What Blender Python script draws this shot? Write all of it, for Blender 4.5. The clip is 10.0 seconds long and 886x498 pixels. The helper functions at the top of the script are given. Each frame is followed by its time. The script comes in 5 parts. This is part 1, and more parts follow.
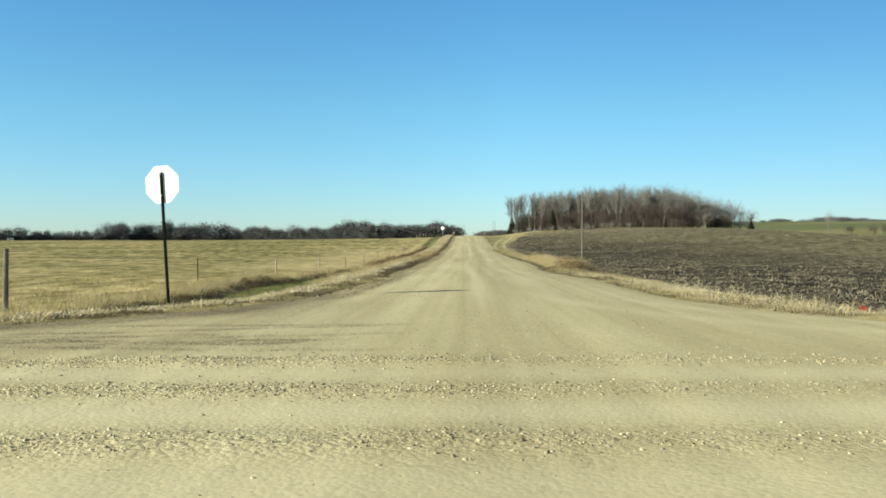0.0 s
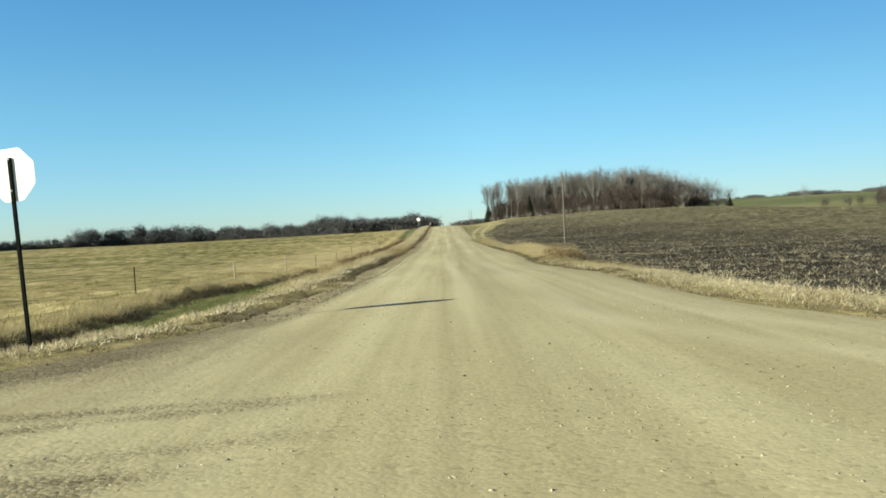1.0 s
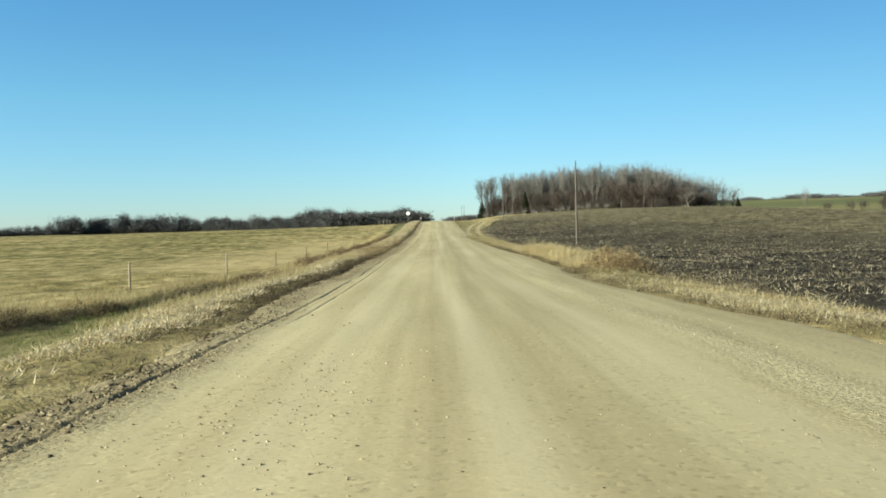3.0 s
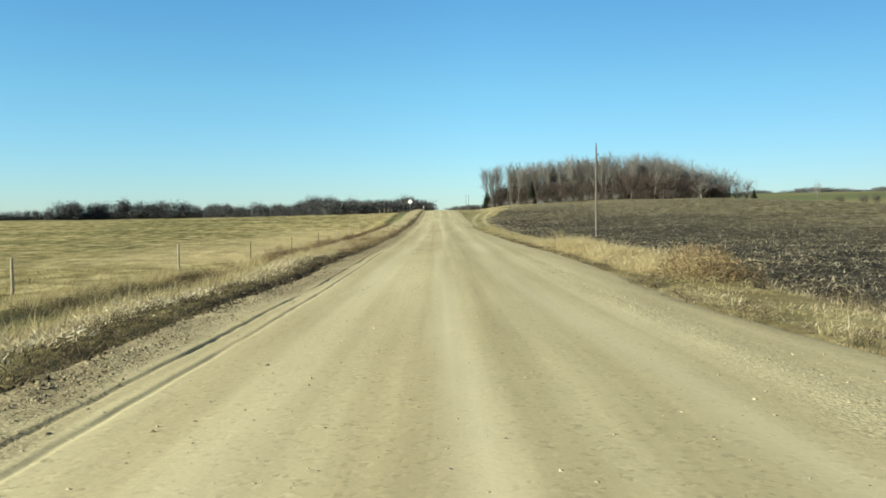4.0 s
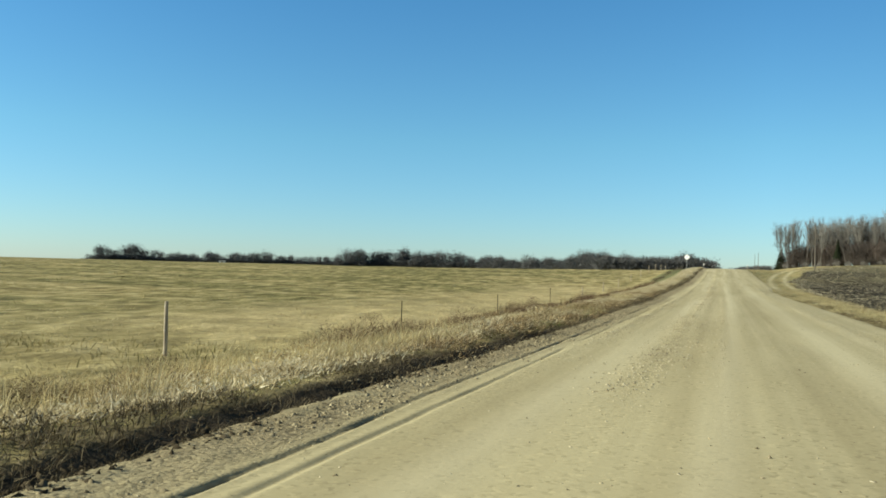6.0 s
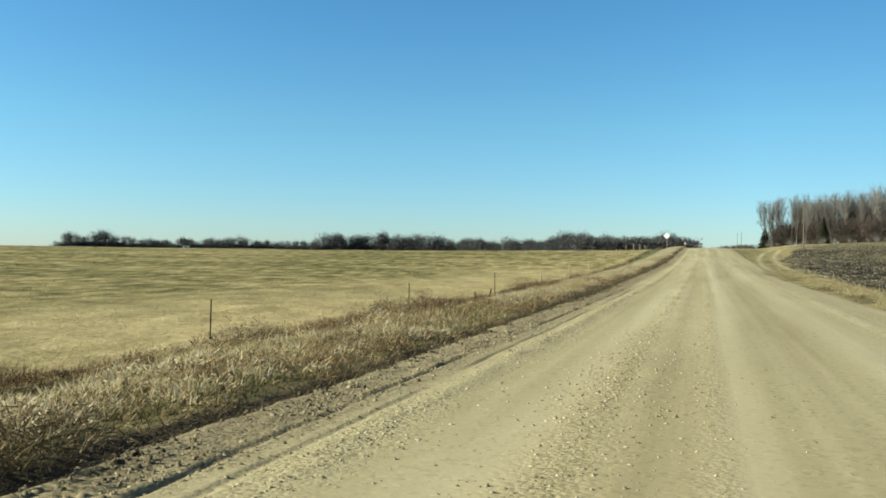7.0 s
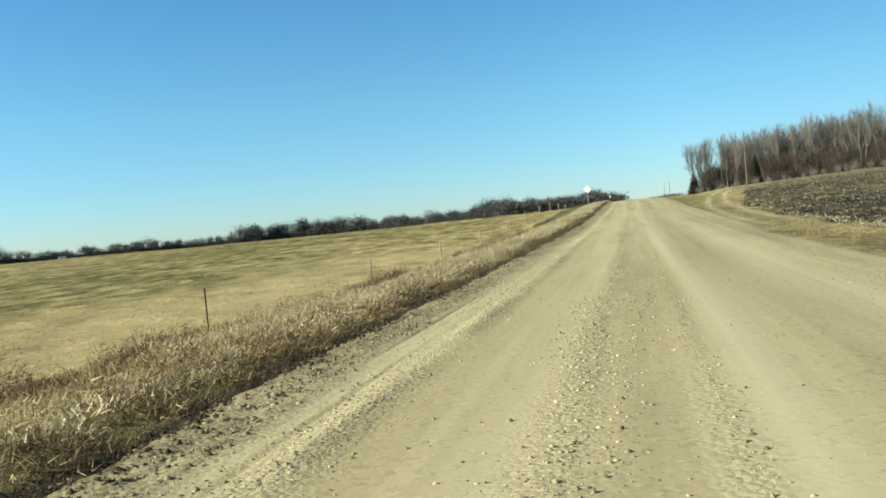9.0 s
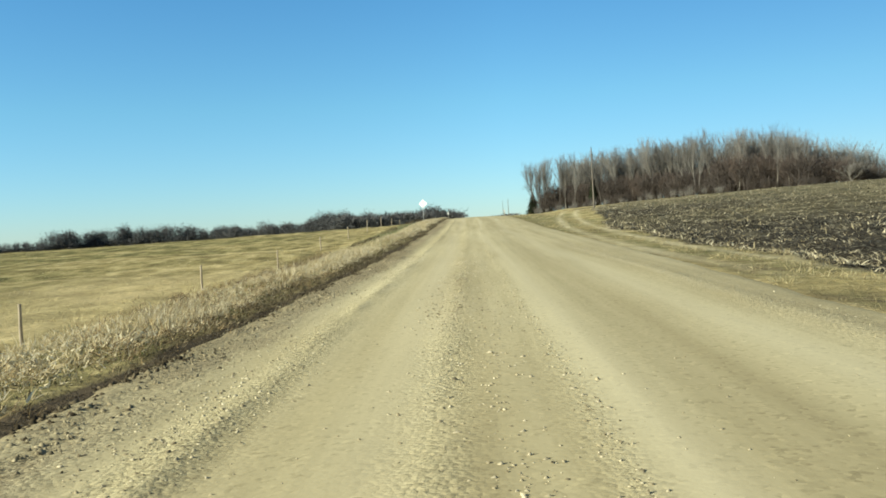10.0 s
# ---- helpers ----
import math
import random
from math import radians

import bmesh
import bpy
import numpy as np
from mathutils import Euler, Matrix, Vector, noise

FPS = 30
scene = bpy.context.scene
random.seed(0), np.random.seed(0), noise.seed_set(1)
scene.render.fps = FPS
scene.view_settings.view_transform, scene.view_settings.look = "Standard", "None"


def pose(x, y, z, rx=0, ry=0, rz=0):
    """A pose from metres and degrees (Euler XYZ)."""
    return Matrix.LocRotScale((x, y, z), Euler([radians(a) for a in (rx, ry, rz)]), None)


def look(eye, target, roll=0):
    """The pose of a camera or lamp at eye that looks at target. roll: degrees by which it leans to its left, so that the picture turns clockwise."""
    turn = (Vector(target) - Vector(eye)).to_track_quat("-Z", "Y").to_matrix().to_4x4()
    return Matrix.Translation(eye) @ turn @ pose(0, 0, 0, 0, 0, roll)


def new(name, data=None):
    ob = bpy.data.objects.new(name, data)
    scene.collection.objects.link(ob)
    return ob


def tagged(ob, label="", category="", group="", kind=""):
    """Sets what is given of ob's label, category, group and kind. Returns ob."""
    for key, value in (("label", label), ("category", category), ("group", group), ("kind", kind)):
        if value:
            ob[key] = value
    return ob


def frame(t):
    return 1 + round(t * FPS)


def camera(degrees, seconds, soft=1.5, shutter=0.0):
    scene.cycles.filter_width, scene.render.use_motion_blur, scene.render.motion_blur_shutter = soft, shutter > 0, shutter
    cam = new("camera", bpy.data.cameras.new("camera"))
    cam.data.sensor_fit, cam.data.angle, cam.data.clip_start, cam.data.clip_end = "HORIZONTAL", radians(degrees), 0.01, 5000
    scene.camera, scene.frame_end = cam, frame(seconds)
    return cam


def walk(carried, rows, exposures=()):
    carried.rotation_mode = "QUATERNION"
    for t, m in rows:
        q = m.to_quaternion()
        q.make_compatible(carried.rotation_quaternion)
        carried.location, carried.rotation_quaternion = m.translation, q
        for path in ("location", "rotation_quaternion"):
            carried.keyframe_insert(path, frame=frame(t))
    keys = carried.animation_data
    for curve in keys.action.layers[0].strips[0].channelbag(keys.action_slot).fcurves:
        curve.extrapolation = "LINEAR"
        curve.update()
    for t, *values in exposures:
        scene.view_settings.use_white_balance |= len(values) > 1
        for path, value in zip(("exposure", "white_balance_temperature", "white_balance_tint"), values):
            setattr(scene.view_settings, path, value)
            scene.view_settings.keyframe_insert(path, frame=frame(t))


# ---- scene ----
cam = camera(55.19, 10.0, soft=1.7)
PATH = [
    (0.0, pose(0.000, 0.000, 1.210, 89.500, -0.020, 1.614)),
    (0.5, pose(-0.019, 2.587, 1.247, 89.377, 1.525, 0.809)),
    (1.0, pose(-0.051, 5.571, 1.278, 88.846, 2.628, 0.048)),
    (1.5, pose(-0.019, 9.029, 1.266, 89.152, 2.754, -0.412)),
    (2.0, pose(-0.033, 12.882, 1.212, 89.993, 4.048, -1.630)),
    (2.5, pose(-0.078, 17.386, 1.189, 89.473, 2.860, -1.613)),
    (2.7, pose(-0.096, 19.322, 1.183, 89.039, 2.102, -1.139)),
    (3.8, pose(0.002, 30.614, 1.114, 87.971, 0.754, -0.249)),
    (4.0, pose(0.008, 32.672, 1.075, 87.875, 0.647, -0.297)),
    (4.5, pose(0.027, 38.170, 0.974, 88.467, 0.222, 1.492)),
    (5.0, pose(0.062, 44.450, 0.895, 90.098, -0.787, 8.142)),
    (5.5, pose(0.069, 51.016, 0.854, 91.637, -1.353, 16.132)),
    (5.7, pose(0.065, 53.707, 0.846, 91.677, -1.617, 18.286)),
    (6.8, pose(-0.017, 68.831, 0.847, 90.667, -1.209, 17.451)),
    (7.0, pose(-0.021, 71.725, 0.839, 90.357, -0.894, 17.134)),
    (7.5, pose(-0.049, 79.106, 0.825, 90.175, 0.706, 15.825)),
    (8.0, pose(-0.127, 86.667, 0.834, 89.942, 0.932, 16.689)),
    (8.5, pose(-0.224, 94.626, 0.858, 89.327, 2.186, 17.104)),
    (9.0, pose(-0.334, 102.874, 0.885, 88.606, 4.977, 12.609)),
    (9.5, pose(-0.442, 111.312, 0.928, 88.425, 5.601, 6.557)),
    (10.0, pose(-0.573, 120.178, 0.990, 88.834, 3.210, 1.819)),
]
EXPOSURES = [(0.0, 0.81), (1.0, 0.77), (2.0, 0.73), (2.7, 0.78), (4.0, 0.81), (4.5, 0.81), (5.0, 0.74), (5.5, 0.67), (5.7, 0.63), (6.8, 0.71), (7.5, 0.71), (8.5, 0.72), (9.0, 0.79), (9.5, 0.81), (10.0, 0.79)]
walk(cam, PATH, EXPOSURES)

# ---- light ----
SUN_WAY = Vector((6.0, 2.6, -2.57)).normalized()
world = bpy.data.worlds.new("sky")
scene.world = world
world.use_nodes = True
wn = world.node_tree.nodes
sky = wn.new("ShaderNodeTexSky")
sky.sky_type = "NISHITA"
sky.sun_disc = False
sky.sun_elevation = radians(21.5)
sky.sun_rotation = radians(246.6)
sky.air_density, sky.dust_density, sky.ozone_density = 1.0, 0.1, 2.5
wn["Background"].inputs["Strength"].default_value = 0.092
tint = wn.new("ShaderNodeMix")
tint.data_type, tint.blend_type = "RGBA", "MULTIPLY"
tint.inputs[0].default_value = 1.0
# thin bluish haze towards the horizon, unseen sky overhead dimmed to shape the fill light
where = wn.new("ShaderNodeTexCoord")
split = wn.new("ShaderNodeSeparateXYZ")
sky_tint = wn.new("ShaderNodeValToRGB")
sky_tint.color_ramp.elements[0].position, sky_tint.color_ramp.elements[0].color = 0.0, (0.585, 0.805, 1.08, 1)
sky_tint.color_ramp.elements[1].position, sky_tint.color_ramp.elements[1].color = 0.31, (0.435, 0.91, 1.11, 1)
sky_tint.color_ramp.elements.new(0.15).color = (0.545, 0.935, 1.045, 1)
side = wn.new("ShaderNodeValToRGB")
side.color_ramp.elements[0].position, side.color_ramp.elements[0].color = 0.05, (1, 1, 1, 1)
side.color_ramp.elements[1].position, side.color_ramp.elements[1].color = 0.5, (0.74, 0.72, 0.74, 1)
both = wn.new("ShaderNodeMix")
both.data_type, both.blend_type = "RGBA", "MULTIPLY"
both.inputs[0].default_value = 1.0
# unseen upper sky dimmed and warmed so that shadows turn darker and less blue
sky_tint.color_ramp.elements.new(0.45).color = (0.44, 0.45, 0.40, 1)
sky_tint.color_ramp.elements.new(1.0).color = (0.46, 0.30, 0.20, 1)
for a, b in ((where.outputs["Generated"], split.inputs[0]), (split.outputs["X"], side.inputs["Fac"]), (sky_tint.outputs["Color"], both.inputs[6]), (side.outputs["Color"], both.inputs[7]), (split.outputs["Z"], sky_tint.inputs["Fac"]), (sky.outputs["Color"], tint.inputs[6]),
             (both.outputs[2], tint.inputs[7]), (tint.outputs[2], wn["Background"].inputs["Color"])):
    world.node_tree.links.new(a, b)
sun = new("sun", bpy.data.lights.new("sun", "SUN"))
sun.data.energy, sun.data.angle, sun.data.color = 5.0, radians(0.53), (0.985, 0.95, 0.725)
sun.matrix_world = look((0, 0, 60), Vector((0, 0, 60)) + SUN_WAY)

# ---- materials ----
def material(name, rough=0.9, metal=0.0, spec=0.2):
    m = bpy.data.materials.new(name)
    m.use_nodes = True
    b = m.node_tree.nodes["Principled BSDF"]
    b.inputs["Roughness"].default_value, b.inputs["Metallic"].default_value = rough, metal
    b.inputs["Specular IOR Level"].default_value = spec
    return m, m.node_tree.nodes, m.node_tree.links, b


def ramp(nodes, stops):
    r = nodes.new("ShaderNodeValToRGB")
    e = r.color_ramp.elements
    while len(e) < len(stops):
        e.new(0.5)
    for k, (p, c) in zip(e, stops):
        k.position, k.color = p, (*c, 1)
    return r


def noise_tex(nodes, links, vec, scale, detail=4.0, rough=0.55):
    n = nodes.new("ShaderNodeTexNoise")
    n.inputs["Scale"].default_value, n.inputs["Detail"].default_value, n.inputs["Roughness"].default_value = scale, detail, rough
    links.new(vec, n.inputs["Vector"])
    return n


def stretched(nodes, links, sx, sy, sz=1.0):
    g = nodes.new("ShaderNodeNewGeometry")
    m = nodes.new("ShaderNodeMapping")
    m.inputs["Scale"].default_value = (sx, sy, sz)
    links.new(g.outputs["Position"], m.inputs["Vector"])
    return m.outputs["Vector"]


def mix(nodes, links, fac, a, b, mode="MIX"):
    m = nodes.new("ShaderNodeMix")
    m.data_type, m.blend_type = "RGBA", mode
    for sock, v in ((m.inputs[0], fac), (m.inputs[6], a), (m.inputs[7], b)):
        if hasattr(v, "links"):
            links.new(v, sock)
        elif isinstance(v, tuple):
            sock.default_value = (*v, 1)
        else:
            sock.default_value = v
    return m.outputs[2]


def math_node(nodes, links, op, a, b=0.0):
    m = nodes.new("ShaderNodeMath")
    m.operation = op
    for sock, v in ((m.inputs[0], a), (m.inputs[1], b)):
        if hasattr(v, "links"):
            links.new(v, sock)
        else:
            sock.default_value = v
    return m.outputs[0]


def bump(nodes, links, bsdf, height, strength, distance):
    b = nodes.new("ShaderNodeBump")
    b.inputs["Strength"].default_value, b.inputs["Distance"].default_value = strength, distance
    links.new(height, b.inputs["Height"])
    links.new(b.outputs["Normal"], bsdf.inputs["Normal"])


def gravel_road_material():
    m, n, l, b = material("gravel_road", 0.95, spec=0.15)
    flat = stretched(n, l, 1, 1)
    along = stretched(n, l, 1.0, 0.012)
    tracks = noise_tex(n, l, along, 0.95, 3.0)
    tr = ramp(n, [(0.34, (0.0, 0.0, 0.0)), (0.66, (1.0, 1.0, 1.0))])
    l.new(tracks.outputs["Fac"], tr.inputs["Fac"])
    lines = noise_tex(n, l, along, 3.4, 4.0, 0.6)
    lr = ramp(n, [(0.36, (0.91, 0.905, 0.89)), (0.64, (1.05, 1.05, 1.05))])
    l.new(lines.outputs["Fac"], lr.inputs["Fac"])
    base = mix(n, l, tr.outputs["Color"], (0.46, 0.405, 0.248), (0.56, 0.505, 0.322))
    base = mix(n, l, 1.0, base, lr.outputs["Color"], "MULTIPLY")
    blotch = noise_tex(n, l, stretched(n, l, 1, 0.13), 0.55, 4.0)
    br = ramp(n, [(0.35, (0.88, 0.86, 0.82)), (0.65, (1.05, 1.05, 1.05))])
    l.new(blotch.outputs["Fac"], br.inputs["Fac"])
    base = mix(n, l, 1.0, base, br.outputs["Color"], "MULTIPLY")
    pebble = n.new("ShaderNodeTexVoronoi")
    pebble.inputs["Scale"].default_value = 26
    l.new(flat, pebble.inputs["Vector"])
    pr = ramp(n, [(0.0, (0.48, 0.465, 0.43)), (0.5, (1.0, 1.0, 1.0)), (1.0, (1.32, 1.31, 1.29))])
    l.new(pebble.outputs["Color"], pr.inputs["Fac"])
    fine = noise_tex(n, l, flat, 9.0, 6.0, 0.7)
    fr = ramp(n, [(0.45, (0.0, 0.0, 0.0)), (0.62, (0.75, 0.75, 0.75))])
    l.new(fine.outputs["Fac"], fr.inputs["Fac"])
    loose0 = n.new("ShaderNodeAttribute")
    loose0.attribute_name = "loose"
    edge0 = n.new("ShaderNodeAttribute")
    edge0.attribute_name = "shoulder"
    tint = mix(n, l, math_node(n, l, "MAXIMUM", fr.outputs["Color"], math_node(n, l, "MAXIMUM", loose0.outputs["Fac"], edge0.outputs["Fac"])), (1.0, 1.0, 1.0), pr.outputs["Color"])
    base = mix(n, l, 1.0, base, tint, "MULTIPLY")
    pk = n.new("ShaderNodeAttribute")
    pk.attribute_name = "packed"
    base = mix(n, l, math_node(n, l, "MULTIPLY", pk.outputs["Fac"], 0.75), base, (0.65, 0.592, 0.408))
    # darker, damper soil on the outer shoulder
    at = n.new("ShaderNodeAttribute")
    at.attribute_name = "shoulder"
    base = mix(n, l, math_node(n, l, "MULTIPLY", at.outputs["Fac"], 0.8), base, mix(n, l, 1.0, (0.215, 0.175, 0.108), pr.outputs["Color"], "MULTIPLY"))
    l.new(base, b.inputs["Base Color"])
    loose = n.new("ShaderNodeAttribute")
    loose.attribute_name = "loose"
    rough = math_node(n, l, "MAXIMUM", loose.outputs["Fac"], math_node(n, l, "MULTIPLY", at.outputs["Fac"], 0.9))
    crumb = noise_tex(n, l, flat, 17.0, 5.0, 0.75)
    h = math_node(n, l, "ADD", math_node(n, l, "MULTIPLY", pebble.outputs["Distance"], -0.35), fine.outputs["Fac"])
    h = math_node(n, l, "ADD", math_node(n, l, "MULTIPLY", h, 0.4), math_node(n, l, "MULTIPLY", rough, math_node(n, l, "ADD", math_node(n, l, "MULTIPLY", pebble.outputs["Distance"], -2.0), math_node(n, l, "MULTIPLY", crumb.outputs["Fac"], 4.5))))
    bump(n, l, b, h, 0.6, 0.007)
    return m


def ground_material():
    m, n, l, b = material("field_ground", 1.0, spec=0.05)
    flat = stretched(n, l, 1, 1)
    big = noise_tex(n, l, stretched(n, l, 0.45, 1, 0), 0.06, 5.0, 0.6)
    fine = noise_tex(n, l, flat, 4.0, 5.0, 0.7)

    def zone(name):
        a = n.new("ShaderNodeAttribute")
        a.attribute_name = name
        return a.outputs["Fac"]

    bg = ramp(n, [(0.40, (0.3, 0.3, 0.3)), (0.55, (1.0, 1.0, 1.0))])
    l.new(big.outputs["Fac"], bg.inputs["Fac"])
    patch = math_node(n, l, "MULTIPLY", bg.outputs["Color"], zone("olive"))
    base, mid = pasture_colour(n, l, patch)
    # mixed dead weeds and low green on the ditch banks
    bank = ramp(n, [(0.34, (0.085, 0.068, 0.038)), (0.44, (0.20, 0.165, 0.09)), (0.54, (0.24, 0.22, 0.10)), (0.64, (0.42, 0.36, 0.20))])
    spots = noise_tex(n, l, flat, 1.1, 6.0, 0.7)
    l.new(spots.outputs["Fac"], bank.inputs["Fac"])
    base = mix(n, l, zone("bank"), base, bank.outputs["Color"])
    base = mix(n, l, zone("golden"), base, (0.55, 0.455, 0.25))
    soil = ramp(n, [(0.36, (0.018, 0.016, 0.014)), (0.54, (0.042, 0.037, 0.030)), (0.68, (0.10, 0.09, 0.065))])
    l.new(mid.outputs["Fac"], soil.inputs["Fac"])
    stub = ramp(n, [(0.36, (0.06, 0.053, 0.034)), (0.50, (0.165, 0.147, 0.086)), (0.62, (0.35, 0.315, 0.19))])
    mid2 = noise_tex(n, l, stretched(n, l, 0.5, 1.0), 1.1, 5.0, 0.7)
    l.new(mid2.outputs["Fac"], stub.inputs["Fac"])
    field = mix(n, l, zone("stubble"), soil.outputs["Color"], stub.outputs["Color"])
    # flat shreds of corn husk over the soil
    husk = noise_tex(n, l, stretched(n, l, 0.7, 1.0, 0.0), 5.5, 4.0, 0.75)
    husk_share = ramp(n, [(0.54, (0.0, 0.0, 0.0)), (0.60, (0.6, 0.6, 0.6))])
    l.new(husk.outputs["Fac"], husk_share.inputs["Fac"])
    thin = ramp(n, [(0.42, (0.25, 0.25, 0.25)), (0.58, (1.0, 1.0, 1.0))])
    l.new(mid2.outputs["Fac"], thin.inputs["Fac"])
    field = mix(n, l, math_node(n, l, "MULTIPLY", husk_share.outputs["Color"], thin.outputs["Color"]), field, (0.42, 0.385, 0.285))
    base = mix(n, l, zone("plough"), base, field)
    base = mix(n, l, zone("green"), base, (0.14, 0.158, 0.078))
    # bare soil, and the verge weeds' shadow painted along the road edge
    base = mix(n, l, zone("dirt_and_edge_shade"), base, (0.085, 0.068, 0.047))
    base = mix(n, l, zone("track"), base, (0.60, 0.53, 0.35))
    fr = ramp(n, [(0.3, (0.72, 0.72, 0.72)), (0.7, (1.25, 1.25, 1.25))])
    l.new(fine.outputs["Fac"], fr.inputs["Fac"])
    base = mix(n, l, 1.0, base, fr.outputs["Color"], "MULTIPLY")
    l.new(base, b.inputs["Base Color"])
    bump(n, l, b, math_node(n, l, "ADD", fine.outputs["Fac"], math_node(n, l, "MULTIPLY", mid.outputs["Fac"], 0.8)), 0.8, 0.1)
    return m


def island_material(name, stops, rough=0.85, spec=0.15, through_light=0.0):
    """Colour that varies from one small piece to the next."""
    m, n, l, b = material(name, rough, spec=spec)
    g = n.new("ShaderNodeNewGeometry")
    r = ramp(n, stops)
    l.new(g.outputs["Random Per Island"], r.inputs["Fac"])
    big = noise_tex(n, l, stretched(n, l, 1, 1), 0.5, 3.0)
    br = ramp(n, [(0.3, (0.75, 0.73, 0.70)), (0.7, (1.15, 1.15, 1.12))])
    l.new(big.outputs["Fac"], br.inputs["Fac"])
    c = mix(n, l, 1.0, r.outputs["Color"], br.outputs["Color"], "MULTIPLY")
    l.new(c, b.inputs["Base Color"])
    if through_light:
        t = n.new("ShaderNodeBsdfTranslucent")
        l.new(c, t.inputs["Color"])
        s = n.new("ShaderNodeMixShader")
        s.inputs[0].default_value = through_light
        l.new(b.outputs[0], s.inputs[1])
        l.new(t.outputs[0], s.inputs[2])
        l.new(s.outputs[0], n["Material Output"].inputs["Surface"])
    return m


def pasture_colour(n, l, olive_share):
    """Straw and olive streaks of the pasture, the same on the ground and on its blades."""
    mid = noise_tex(n, l, stretched(n, l, 0.8, 0.42, 0.0), 0.7, 5.0, 0.6)
    # the darkest stops also paint the short shadows beside tussocks
    straw = ramp(n, [(0.36, (0.25, 0.205, 0.098)), (0.50, (0.42, 0.35, 0.17)), (0.64, (0.60, 0.505, 0.28))])
    olive = ramp(n, [(0.37, (0.10, 0.097, 0.042)), (0.50, (0.21, 0.192, 0.083)), (0.63, (0.38, 0.33, 0.16))])
    l.new(mid.outputs["Fac"], straw.inputs["Fac"])
    l.new(mid.outputs["Fac"], olive.inputs["Fac"])
    return mix(n, l, olive_share, straw.outputs["Color"], olive.outputs["Color"]), mid


def pasture_material():
    m, n, l, b = material("pasture_grass", 0.85, spec=0.1)
    big = noise_tex(n, l, stretched(n, l, 0.45, 1, 0), 0.06, 5.0, 0.6)
    bg = ramp(n, [(0.40, (0.3, 0.3, 0.3)), (0.55, (1.0, 1.0, 1.0))])
    l.new(big.outputs["Fac"], bg.inputs["Fac"])
    base, _ = pasture_colour(n, l, bg.outputs["Color"])
    g = n.new("ShaderNodeNewGeometry")
    r = ramp(n, [(0.0, (0.75, 0.74, 0.70)), (1.0, (1.25, 1.24, 1.20))])
    l.new(g.outputs["Random Per Island"], r.inputs["Fac"])
    c = mix(n, l, 1.0, base, r.outputs["Color"], "MULTIPLY")
    l.new(c, b.inputs["Base Color"])
    return m


def grained_material(name, dark, light, scale=(30, 30, 3), rough=0.85, metal=0.0, depth=0.004, spec=0.2):
    m, n, l, b = material(name, rough, metal, spec)
    tc = n.new("ShaderNodeTexCoord")
    mp = n.new("ShaderNodeMapping")
    mp.inputs["Scale"].default_value = scale
    l.new(tc.outputs["Object"], mp.inputs["Vector"])
    t = noise_tex(n, l, mp.outputs["Vector"], 1.0, 6.0, 0.65)
    r = ramp(n, [(0.3, dark), (0.7, light)])
    l.new(t.outputs["Fac"], r.inputs["Fac"])
    blot = noise_tex(n, l, tc.outputs["Object"], 2.3, 3.0)
    br = ramp(n, [(0.3, (0.8, 0.8, 0.8)), (0.7, (1.1, 1.1, 1.1))])
    l.new(blot.outputs["Fac"], br.inputs["Fac"])
    l.new(mix(n, l, 1.0, r.outputs["Color"], br.outputs["Color"], "MULTIPLY"), b.inputs["Base Color"])
    bump(n, l, b, t.outputs["Fac"], 0.6, depth)
    return m


def bark_material(name, dark, light):
    m, n, l, b = material(name, 0.9, spec=0.1)
    t = noise_tex(n, l, stretched(n, l, 1, 1, 0.3), 1.3, 4.0)
    o = n.new("ShaderNodeObjectInfo")
    f = math_node(n, l, "ADD", math_node(n, l, "MULTIPLY", t.outputs["Fac"], 0.6), math_node(n, l, "MULTIPLY", o.outputs["Random"], 0.4))
    r = ramp(n, [(0.25, dark), (0.75, light)])
    l.new(f, r.inputs["Fac"])
    l.new(r.outputs["Color"], b.inputs["Base Color"])
    return m


M_ROAD = gravel_road_material()
M_GROUND = ground_material()
M_STONE = island_material("limestone_gravel", [(0.0, (0.24, 0.205, 0.135)), (0.5, (0.43, 0.38, 0.255)), (1.0, (0.57, 0.515, 0.375))])
M_CLOD = island_material("dry_clods", [(0.0, (0.13, 0.11, 0.07)), (1.0, (0.42, 0.365, 0.245))])
M_SOD = island_material("dark_sods", [(0.0, (0.045, 0.035, 0.022)), (0.7, (0.10, 0.08, 0.05)), (1.0, (0.19, 0.155, 0.10))])
M_SOILCLOD = island_material("black_soil_clods", [(0.0, (0.0187, 0.0153, 0.0127)), (0.7, (0.0425, 0.0357, 0.0289)), (1.0, (0.0765, 0.0638, 0.0467))])
M_STRAW = island_material("straw_grass", [(0.0, (0.26, 0.21, 0.11)), (0.45, (0.45, 0.38, 0.21)), (1.0, (0.63, 0.555, 0.35))], through_light=0.4)
M_BROWN = island_material("brown_weeds", [(0.0, (0.046, 0.037, 0.024)), (0.6, (0.122, 0.098, 0.061)), (1.0, (0.27, 0.225, 0.148))], through_light=0.15)
M_GREEN = island_material("green_grass", [(0.0, (0.0638, 0.0892, 0.0255)), (0.6, (0.136, 0.162, 0.0553)), (1.0, (0.289, 0.246, 0.111))], through_light=0.3)
M_PASTURE = pasture_material()
M_GOLD = island_material("golden_grass", [(0.0, (0.40, 0.32, 0.17)), (0.5, (0.56, 0.47, 0.275)), (1.0, (0.67, 0.59, 0.39))], through_light=0.4)
